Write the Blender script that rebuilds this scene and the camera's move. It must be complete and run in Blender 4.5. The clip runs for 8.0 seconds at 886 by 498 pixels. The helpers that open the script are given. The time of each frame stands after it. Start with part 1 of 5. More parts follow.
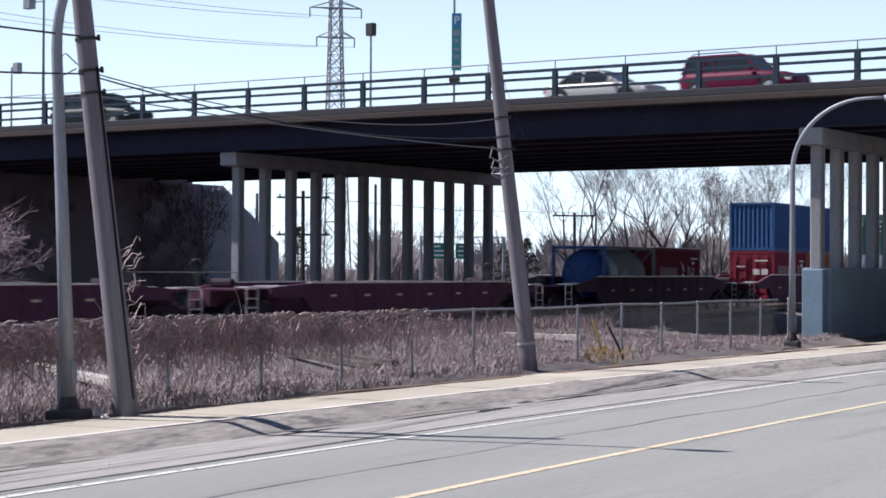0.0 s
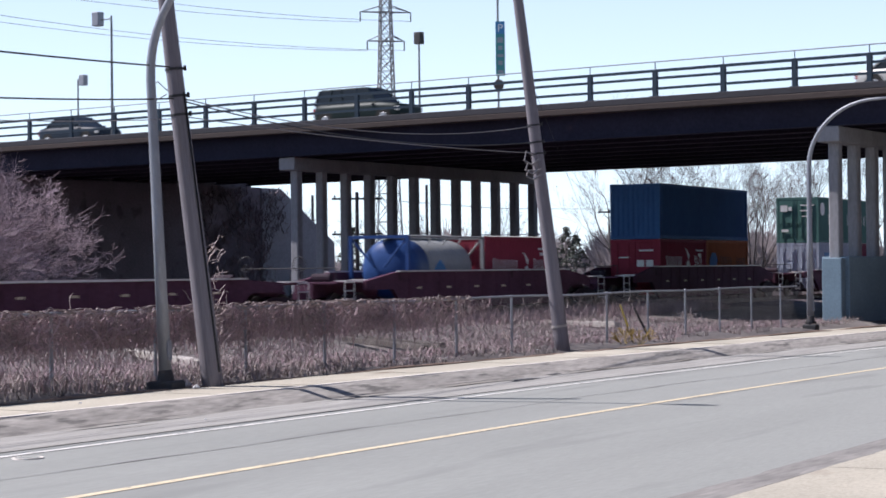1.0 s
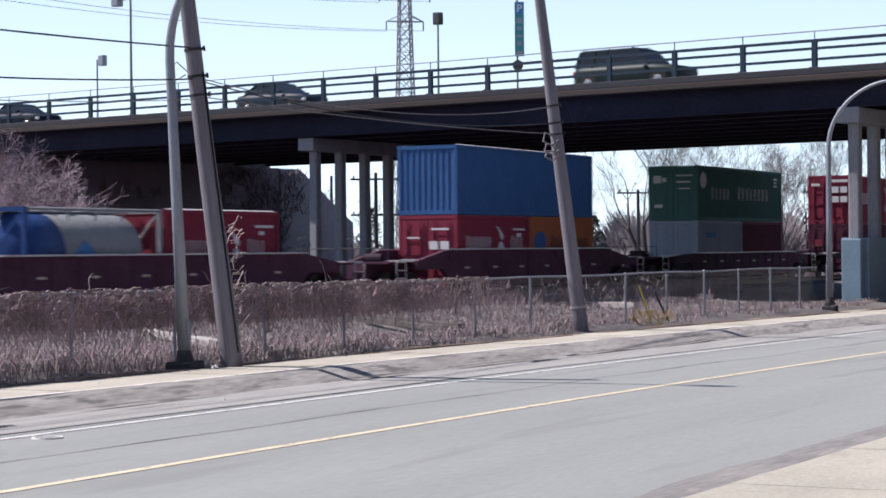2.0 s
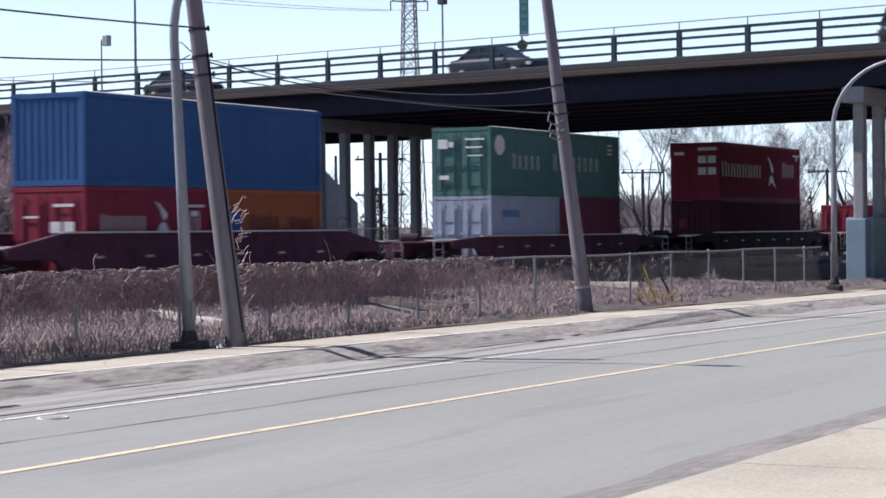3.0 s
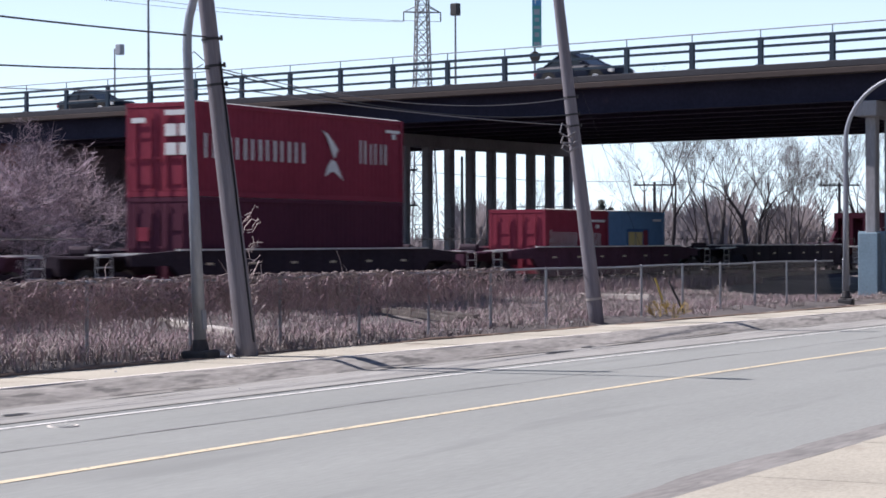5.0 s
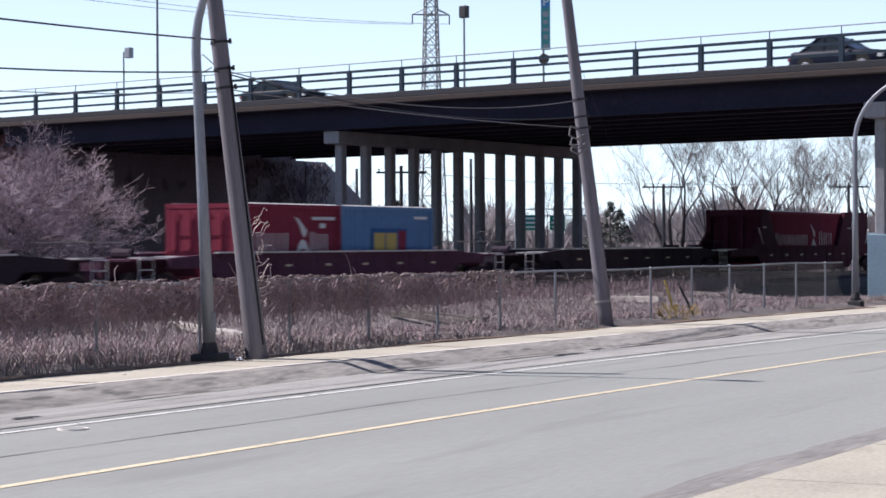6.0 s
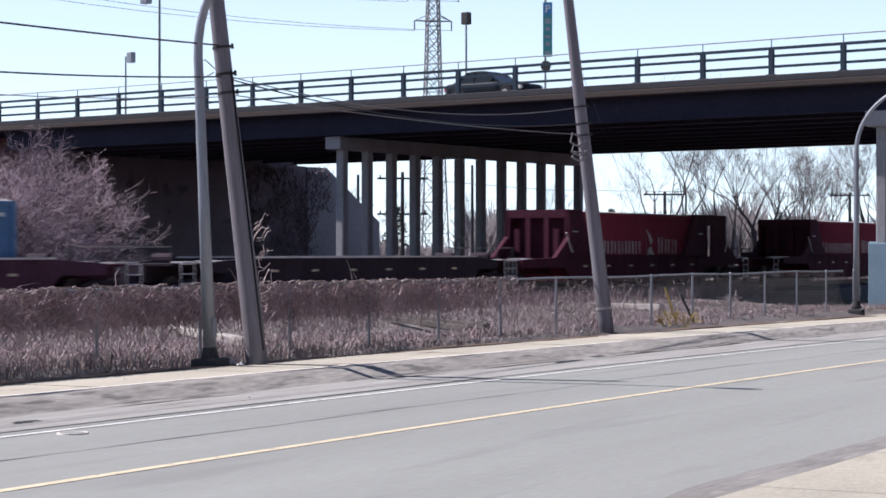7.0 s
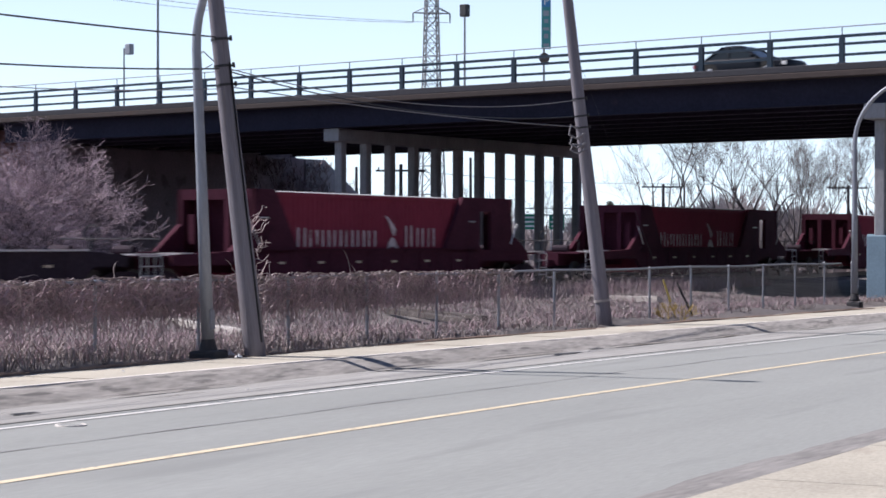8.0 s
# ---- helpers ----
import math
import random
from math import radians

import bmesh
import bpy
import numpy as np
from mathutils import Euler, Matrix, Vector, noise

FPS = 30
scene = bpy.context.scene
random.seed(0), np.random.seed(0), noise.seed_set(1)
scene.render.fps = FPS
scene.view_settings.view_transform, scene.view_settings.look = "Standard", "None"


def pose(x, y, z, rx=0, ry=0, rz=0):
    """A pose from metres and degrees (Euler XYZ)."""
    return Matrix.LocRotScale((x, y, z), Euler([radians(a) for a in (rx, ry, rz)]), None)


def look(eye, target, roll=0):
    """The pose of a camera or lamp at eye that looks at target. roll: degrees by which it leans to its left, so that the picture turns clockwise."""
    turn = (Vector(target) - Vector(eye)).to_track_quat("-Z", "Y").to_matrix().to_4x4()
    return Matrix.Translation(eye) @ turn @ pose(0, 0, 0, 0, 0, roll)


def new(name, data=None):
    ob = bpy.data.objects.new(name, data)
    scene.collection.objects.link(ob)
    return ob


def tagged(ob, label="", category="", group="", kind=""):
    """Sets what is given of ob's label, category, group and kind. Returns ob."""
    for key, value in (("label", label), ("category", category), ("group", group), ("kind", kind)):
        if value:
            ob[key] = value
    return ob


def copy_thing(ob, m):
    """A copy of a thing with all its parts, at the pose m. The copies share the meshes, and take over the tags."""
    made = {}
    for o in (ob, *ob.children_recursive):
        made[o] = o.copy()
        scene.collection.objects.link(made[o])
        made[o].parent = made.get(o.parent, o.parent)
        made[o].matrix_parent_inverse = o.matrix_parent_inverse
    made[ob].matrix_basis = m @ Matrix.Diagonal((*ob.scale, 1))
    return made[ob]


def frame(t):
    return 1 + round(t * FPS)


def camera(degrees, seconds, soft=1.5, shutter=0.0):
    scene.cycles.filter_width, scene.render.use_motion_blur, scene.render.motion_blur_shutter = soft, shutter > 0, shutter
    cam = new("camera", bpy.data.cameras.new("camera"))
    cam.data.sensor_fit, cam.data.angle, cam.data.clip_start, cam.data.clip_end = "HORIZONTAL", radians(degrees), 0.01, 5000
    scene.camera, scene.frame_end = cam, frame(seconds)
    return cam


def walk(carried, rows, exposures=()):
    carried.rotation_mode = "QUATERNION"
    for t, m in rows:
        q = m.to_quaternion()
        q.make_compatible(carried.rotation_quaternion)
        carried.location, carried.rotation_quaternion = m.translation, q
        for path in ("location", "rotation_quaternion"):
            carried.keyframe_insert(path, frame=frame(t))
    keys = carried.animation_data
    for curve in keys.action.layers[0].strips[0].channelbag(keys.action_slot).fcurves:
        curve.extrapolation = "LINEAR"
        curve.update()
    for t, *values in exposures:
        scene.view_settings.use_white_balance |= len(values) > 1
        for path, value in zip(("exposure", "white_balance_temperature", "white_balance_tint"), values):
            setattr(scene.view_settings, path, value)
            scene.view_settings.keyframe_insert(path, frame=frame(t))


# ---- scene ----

# camera: stands on the near pavement, turned by hand
cam = camera(24.1, 8.0, soft=1.7, shutter=0.3)
EYE = 2.3


def aim(rz, pitch, roll, x=0.0, y=0.0, z=EYE):
    return pose(x, y, z, 90 + pitch, 0, rz) @ pose(0, 0, 0, 0, 0, roll)


walk(cam, [
    (0.0, aim(-2.718, 0.60, 0.28, -0.06, 5.9, 2.48)),
    (0.1, aim(-2.60, 0.66, 0.2, -0.05, 5.5, 2.46)),
    (0.2, aim(-2.38, 0.73, 0.0, -0.04, 3.5, 2.40)),
    (0.3, aim(-2.15, 0.775, -0.35, 0.0, 1.2, 2.32)),
    (0.4, aim(-1.995, 0.78, -0.52, 0.0, 0.15, EYE)),
    (0.5, aim(-1.848, 0.764, -0.581)),
    (1.0, aim(-1.238, 0.577, -0.62)),
    (1.5, aim(-0.747, 0.41, -0.562)),
    (1.7, aim(-0.72, 0.29, -0.55)),
    (2.8, aim(-0.662, -0.487, -0.585)),
    (3.0, aim(-0.584, -0.502, -0.588)),
    (3.5, aim(-0.546, -0.421, -0.29)),
    (4.0, aim(-0.248, -0.232, -0.07)),
    (4.5, aim(-0.269, -0.199, -0.159)),
    (5.8, aim(-0.19, -0.18, -0.28)),
    (6.0, aim(-0.02, -0.129, -0.30)),
    (6.5, aim(-0.012, -0.011, -0.16)),
    (7.0, aim(0.004, 0.044, 0.015)),
    (7.5, aim(-0.1, -0.047, 0.14)),
    (8.0, aim(-0.043, -0.17, 0.065)),
], exposures=[(0.0, 0.45, 6180, 18), (8.0, 0.45, 6180, 18)])

# ---------------------------------------------------------------- light
SUN_DIR = Vector((-0.965, 0.262, 0)).normalized()      # towards the sun, in plan
SUN_EL = radians(51)
world = bpy.data.worlds.new("sky")
scene.world = world
world.use_nodes = True
wn = world.node_tree
bg = wn.nodes["Background"]
sky = wn.nodes.new("ShaderNodeTexSky")
sky.sky_type = "NISHITA"
sky.sun_disc = False
sky.sun_elevation = SUN_EL
sky.sun_rotation = math.atan2(SUN_DIR.x, SUN_DIR.y)
sky.air_density, sky.dust_density, sky.ozone_density = 0.6, 0.2, 2.0
haze = wn.nodes.new("ShaderNodeMix")               # thin bright spring haze over the clear sky
haze.data_type = "RGBA"
haze.inputs["B"].default_value = (10.9, 13.2, 13.5, 1)
wtc = wn.nodes.new("ShaderNodeTexCoord")
wxyz = wn.nodes.new("ShaderNodeSeparateXYZ")
wrange = wn.nodes.new("ShaderNodeMapRange")        # haze thins with height above the horizon
wrange.inputs["From Min"].default_value, wrange.inputs["From Max"].default_value = 0.0, 0.35
wrange.inputs["To Min"].default_value, wrange.inputs["To Max"].default_value = 0.62, 0.0
wn.links.new(wtc.outputs["Generated"], wxyz.inputs[0])
wn.links.new(wxyz.outputs["Z"], wrange.inputs["Value"])
wn.links.new(wrange.outputs[0], haze.inputs["Factor"])
wn.links.new(sky.outputs[0], haze.inputs["A"])
wn.links.new(haze.outputs["Result"], bg.inputs[0])
bg.inputs[1].default_value = 0.09
sun = new("sun", bpy.data.lights.new("sun", "SUN"))
sun.data.energy = 5.0
sun.data.angle = radians(0.6)
sun.data.color = (1.0, 0.95, 0.88)
to_sun = Vector((SUN_DIR.x * math.cos(SUN_EL), SUN_DIR.y * math.cos(SUN_EL), math.sin(SUN_EL)))
sun.matrix_world = look(to_sun * 100, (0, 0, 0))


# ---------------------------------------------------------------- materials
def material(name, colour, rough=0.7, metal=0.0, vary=0.25, fine=40.0, coarse=1.2, bump=0.15, second=None, spots=0.0,
             per_object=0.0, stretch=(1, 1, 1), gloss=0.4):
    """A surface with colour varying at two scales, optional stains of a second colour, and fine relief."""
    m = bpy.data.materials.new(name)
    m.use_nodes = True
    nt = m.node_tree
    b = nt.nodes["Principled BSDF"]
    tc = nt.nodes.new("ShaderNodeTexCoord")
    mp = nt.nodes.new("ShaderNodeMapping")
    mp.inputs["Scale"].default_value = stretch
    nt.links.new(tc.outputs["Object"], mp.inputs["Vector"])
    n1 = nt.nodes.new("ShaderNodeTexNoise")
    n1.inputs["Scale"].default_value, n1.inputs["Detail"].default_value = fine, 5
    n2 = nt.nodes.new("ShaderNodeTexNoise")
    n2.inputs["Scale"].default_value, n2.inputs["Detail"].default_value = coarse, 6
    for n in (n1, n2):
        nt.links.new(mp.outputs[0], n.inputs["Vector"])
    add = nt.nodes.new("ShaderNodeMath")
    add.operation = "ADD"
    nt.links.new(n1.outputs[0], add.inputs[0])
    nt.links.new(n2.outputs[0], add.inputs[1])
    rng = nt.nodes.new("ShaderNodeMapRange")
    rng.inputs["From Min"].default_value, rng.inputs["From Max"].default_value = 0.6, 1.4
    rng.inputs["To Min"].default_value, rng.inputs["To Max"].default_value = 1 - vary, 1 + vary
    nt.links.new(add.outputs[0], rng.inputs["Value"])
    mul = nt.nodes.new("ShaderNodeMix")
    mul.data_type, mul.blend_type = "RGBA", "MULTIPLY"
    mul.inputs["Factor"].default_value = 1.0
    mul.inputs["A"].default_value = (*colour, 1)
    nt.links.new(rng.outputs[0], mul.inputs["B"])
    out = mul.outputs["Result"]
    if second:
        n3 = nt.nodes.new("ShaderNodeTexNoise")
        n3.inputs["Scale"].default_value, n3.inputs["Detail"].default_value = coarse * 2.3, 8
        nt.links.new(mp.outputs[0], n3.inputs["Vector"])
        r3 = nt.nodes.new("ShaderNodeMapRange")
        r3.inputs["From Min"].default_value, r3.inputs["From Max"].default_value = 0.62 - spots, 0.72 - spots
        nt.links.new(n3.outputs[0], r3.inputs["Value"])
        mx = nt.nodes.new("ShaderNodeMix")
        mx.data_type = "RGBA"
        mx.inputs["B"].default_value = (*second, 1)
        nt.links.new(r3.outputs[0], mx.inputs["Factor"])
        nt.links.new(out, mx.inputs["A"])
        out = mx.outputs["Result"]
    if per_object:
        oi = nt.nodes.new("ShaderNodeObjectInfo")
        ge = nt.nodes.new("ShaderNodeNewGeometry")
        ad = nt.nodes.new("ShaderNodeMath")
        ad.operation = "ADD"
        nt.links.new(oi.outputs["Random"], ad.inputs[0])
        nt.links.new(ge.outputs["Random Per Island"], ad.inputs[1])
        ro = nt.nodes.new("ShaderNodeMapRange")
        ro.inputs["From Max"].default_value = 2.0
        ro.inputs["To Min"].default_value, ro.inputs["To Max"].default_value = 1 - per_object, 1 + per_object
        nt.links.new(ad.outputs[0], ro.inputs["Value"])
        m2 = nt.nodes.new("ShaderNodeMix")
        m2.data_type, m2.blend_type = "RGBA", "MULTIPLY"
        m2.inputs["Factor"].default_value = 1.0
        nt.links.new(out, m2.inputs["A"])
        nt.links.new(ro.outputs[0], m2.inputs["B"])
        out = m2.outputs["Result"]
    nt.links.new(out, b.inputs["Base Color"])
    b.inputs["Roughness"].default_value, b.inputs["Metallic"].default_value = rough, metal
    b.inputs["Specular IOR Level"].default_value = gloss
    if bump:
        bp = nt.nodes.new("ShaderNodeBump")
        bp.inputs["Strength"].default_value, bp.inputs["Distance"].default_value = bump, 0.02
        nt.links.new(n1.outputs[0], bp.inputs["Height"])
        nt.links.new(bp.outputs[0], b.inputs["Normal"])
    return m


ASPHALT = material("asphalt", (0.256, 0.264, 0.247), 0.85, vary=0.16, fine=30, coarse=0.5, bump=0.3, second=(0.215, 0.221, 0.208), spots=0.04, stretch=(0.12, 1, 1))
KERB_EDGE = material("pale_kerb_edge", (0.68, 0.64, 0.59), 0.9, vary=0.3, fine=12, coarse=1.5, second=(0.3, 0.27, 0.24), spots=-0.02, stretch=(0.3, 1, 1))
DUST = material("dusty_asphalt", (0.3, 0.292, 0.272), 0.92, vary=0.35, fine=12, coarse=1.2, bump=0.4, second=(0.16, 0.15, 0.142), spots=0.03, stretch=(0.1, 2.6, 1))
TOE_DIRT = material("dark_toe_dirt", (0.1, 0.09, 0.083), 0.95, vary=0.4, fine=8, coarse=1.5, bump=0.5)
SHOULDER = material("worn_asphalt", (0.265, 0.249, 0.228), 0.92, vary=0.5, fine=9, coarse=1.6, bump=0.6, second=(0.12, 0.113, 0.105), spots=0.05, stretch=(0.3, 1.3, 1))
CONCRETE_WALK = material("pale_concrete", (0.41, 0.38, 0.312), 0.9, vary=0.26, fine=30, coarse=0.6, second=(0.3, 0.26, 0.21), spots=0.0, stretch=(0.5, 1, 1), bump=0.2, per_object=0.08)
WHITE_PAINT = material("white_road_paint", (0.62, 0.61, 0.58), 0.8, vary=0.2, fine=20, coarse=3, second=(0.2, 0.2, 0.21), spots=0.05)
YELLOW_PAINT = material("yellow_road_paint", (0.62, 0.53, 0.37), 0.8, vary=0.15, fine=20, coarse=3, second=(0.24, 0.22, 0.19), spots=0.03)
ROAD_STREAK = material("dark_road_streak", (0.205, 0.2, 0.2), 0.85, vary=0.15, fine=20, coarse=0.8)
GUTTER = material("gritty_grey_gutter", (0.2, 0.19, 0.178), 0.92, vary=0.35, fine=9, coarse=1.6, bump=0.4, second=(0.27, 0.255, 0.235), spots=0.02, stretch=(0.3, 1.3, 1))
TAR = material("tar", (0.05, 0.05, 0.052), 0.7, vary=0.3)
SOIL = material("dry_soil", (0.13, 0.116, 0.112), 0.95, vary=0.4, fine=6, coarse=0.4, bump=0.5, second=(0.2, 0.182, 0.168), spots=0.03)
BALLAST = material("ballast", (0.066, 0.053, 0.06), 0.95, vary=0.5, fine=14, coarse=0.7, bump=0.8)
GRASS = material("dry_grass", (0.42, 0.362, 0.346), 0.9, vary=0.3, fine=8, coarse=0.6, bump=0, per_object=0.75)
VINE = material("dead_vine", (0.47, 0.39, 0.38), 0.9, vary=0.3, fine=8, coarse=0.9, bump=0, per_object=0.6)
TWIG = material("bare_twig", (0.13, 0.108, 0.105), 0.9, vary=0.3, fine=8, coarse=0.6, bump=0, per_object=0.35)
BARK = material("bark", (0.055, 0.047, 0.047), 0.95, vary=0.35, fine=20, coarse=2, bump=0.5)
RED_TWIG = material("reddish_twig", (0.46, 0.36, 0.4), 0.9, vary=0.3, fine=8, coarse=0.6, bump=0, per_object=0.8)
CONIFER = material("dark_needles", (0.085, 0.095, 0.08), 0.9, vary=0.3, bump=0, per_object=0.4)
FAR_WOOD = material("hazy_far_brush", (0.27, 0.235, 0.235), 0.95, vary=0.2, fine=1, coarse=0.2, bump=0, per_object=0.3)
PIER = material("pier_concrete", (0.25, 0.25, 0.265), 0.85, vary=0.25, fine=12, coarse=0.8, second=(0.2, 0.2, 0.21), spots=0.0, stretch=(1, 1, 0.35))
PIER_BLUE = material("blue_grey_painted_concrete", (0.17, 0.25, 0.31), 0.75, vary=0.2, fine=12, coarse=0.7, second=(0.26, 0.33, 0.37), spots=-0.03)
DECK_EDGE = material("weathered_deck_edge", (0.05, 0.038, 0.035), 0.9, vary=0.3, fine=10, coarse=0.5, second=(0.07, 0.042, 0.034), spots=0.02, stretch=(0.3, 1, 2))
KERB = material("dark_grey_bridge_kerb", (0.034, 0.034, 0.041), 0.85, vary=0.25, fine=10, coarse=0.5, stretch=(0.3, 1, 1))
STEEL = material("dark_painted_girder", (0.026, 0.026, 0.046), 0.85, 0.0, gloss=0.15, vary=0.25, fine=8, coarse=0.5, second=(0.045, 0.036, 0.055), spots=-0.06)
# underside tone differs from STEEL to put the look of its shade into colour
SOFFIT = material("shade_toned_deck_soffit", (0.055, 0.047, 0.072), 0.9, gloss=0.1, vary=0.3, fine=6, coarse=0.4, second=(0.06, 0.05, 0.07), spots=0.0)
ABUT = material("stained_brown_concrete", (0.2, 0.165, 0.185), 0.9, vary=0.35, fine=8, coarse=0.4, second=(0.125, 0.1, 0.113), spots=0.05)
ABUT_PALE = material("pale_slope_concrete", (0.3, 0.295, 0.31), 0.9, vary=0.2, fine=6, coarse=0.4)
# dark surface of the added wall behind the camera, keeps its bounce low
BLOCKER_DARK = material("dark_blocker_wall", (0.085, 0.065, 0.06), 0.9, vary=0.3, fine=6, coarse=0.5)
RUSTY_WALL = material("rusty_retaining_wall", (0.3, 0.15, 0.13), 0.9, vary=0.3, fine=6, coarse=0.4)
RAIL_PAINT = material("dark_blue_green_rail_paint", (0.013, 0.03, 0.05), 0.6, 0.2, vary=0.2)
GALV = material("galvanised_steel", (0.285, 0.3, 0.335), 0.55, 0.4, vary=0.18, fine=25, coarse=1.5, stretch=(1, 1, 0.2))
MESHWIRE = material("chain_link_wire", (0.3, 0.29, 0.28), 0.6, 0.4, vary=0.2, bump=0)
WOOD_POLE = material("weathered_pole_wood", (0.2, 0.185, 0.205), 0.9, vary=0.3, fine=14, coarse=1.2, bump=0.5, second=(0.17, 0.15, 0.15), spots=0.0, stretch=(3, 3, 0.15))
CABLE = material("black_cable", (0.025, 0.025, 0.028), 0.6, vary=0.1, bump=0)
GREY_CABLE = material("grey_cable", (0.2, 0.19, 0.2), 0.6, vary=0.1, bump=0)
IRON = material("dark_iron", (0.05, 0.048, 0.05), 0.6, 0.3, vary=0.3)
LATTICE = material("grey_lattice_steel", (0.2, 0.21, 0.22), 0.6, 0.3, vary=0.15, bump=0)
CAR_BROWN = material("oxide_brown_car_paint", (0.105, 0.047, 0.072), 0.8, gloss=0.12, vary=0.3, fine=10, coarse=0.8, second=(0.048, 0.026, 0.027), spots=-0.04)
CAR_DARK = material("dark_grime_steel", (0.045, 0.033, 0.042), 0.85, gloss=0.12, vary=0.35, fine=10, coarse=0.9)
BRIGHT_STEEL = material("pale_bright_steel", (0.65, 0.63, 0.6), 0.5, 0.3, vary=0.2)
WHEEL_STEEL = material("wheel_steel", (0.1, 0.09, 0.085), 0.5, 0.7, vary=0.2)
OLD_WOOD = material("old_timber", (0.085, 0.073, 0.067), 0.9, vary=0.35, fine=12, coarse=1.5, stretch=(0.3, 2, 2), bump=0.4)
PALE_WOOD = material("pale_board", (0.42, 0.39, 0.36), 0.85, vary=0.25, fine=12, coarse=1.5, stretch=(0.3, 2, 2))
YELLOW_PLASTIC = material("yellow_guy_guard", (0.52, 0.4, 0.1), 0.5, vary=0.15)
VINE_DARK = material("brown_vine_stem", (0.26, 0.19, 0.205), 0.95, vary=0.35, fine=8, coarse=0.9, bump=0, per_object=0.6)
# pale colour standing in for the sun's glint on container top edges
RAIL_HIGHLIGHT = material("top_rail_highlight", (0.5, 0.48, 0.46), 0.5, 0.2, vary=0.3, fine=6, coarse=1.0)
LITTER = material("white_litter", (0.7, 0.7, 0.7), 0.6, vary=0.1)
SIGN_GREEN = material("green_sign_sheet", (0.0, 0.2, 0.12), 0.5, vary=0.1)
SIGN_TEAL = material("teal_sign_sheet", (0.05, 0.24, 0.25), 0.5, vary=0.1)
SIGN_BLUE = material("blue_sign_sheet", (0.05, 0.2, 0.42), 0.5, vary=0.1)
WHITE = material("white_lettering", (0.72, 0.72, 0.7), 0.7, vary=0.12)
BLACK_MARK = material("dark_lettering", (0.03, 0.03, 0.04), 0.7, vary=0.12)
TYRE = material("tyre", (0.02, 0.02, 0.02), 0.9, vary=0.2)
ALLOY = material("alloy_rim", (0.5, 0.5, 0.52), 0.35, 0.8, vary=0.1)
GLASS = material("dark_car_glass", (0.02, 0.026, 0.03), 0.15, gloss=0.25, vary=0.05, bump=0)
LENS_RED = material("red_lamp_lens", (0.3, 0.02, 0.02), 0.3, vary=0.05, bump=0)
LENS_CLEAR = material("clear_lamp_lens", (0.6, 0.6, 0.6), 0.2, vary=0.05, bump=0)


def paint(name, colour, rough=0.75, rust=(0.12, 0.06, 0.04), spots=-0.09):
    return material(name, colour, rough, vary=0.16, fine=9, coarse=0.7, second=rust, spots=spots, bump=0.05, stretch=(1, 1, 0.5), gloss=0.12)


BOX_BLUE = paint("faded_blue_container_paint", (0.05, 0.125, 0.285))
BOX_RED = paint("red_container_paint", (0.25, 0.04, 0.064), rust=(0.1, 0.02, 0.025))
BOX_ORANGE = paint("orange_container_paint", (0.36, 0.12, 0.055))
BOX_GREEN = paint("green_container_paint", (0.085, 0.18, 0.16))
BOX_GREY = paint("pale_grey_container_paint", (0.36, 0.4, 0.48))
BOX_MAROON = paint("maroon_container_paint", (0.16, 0.048, 0.073), rust=(0.06, 0.02, 0.025))
BOX_DARKRED = paint("dark_red_container_paint", (0.1, 0.03, 0.05), rust=(0.05, 0.02, 0.022))
BOX_LIGHTBLUE = paint("light_blue_container_paint", (0.13, 0.25, 0.42))
TANK_WHITE = paint("dull_white_tank_shell", (0.28, 0.29, 0.29), 0.55)
TANK_BLUE = paint("blue_tank_end_paint", (0.03, 0.07, 0.2), 0.45)


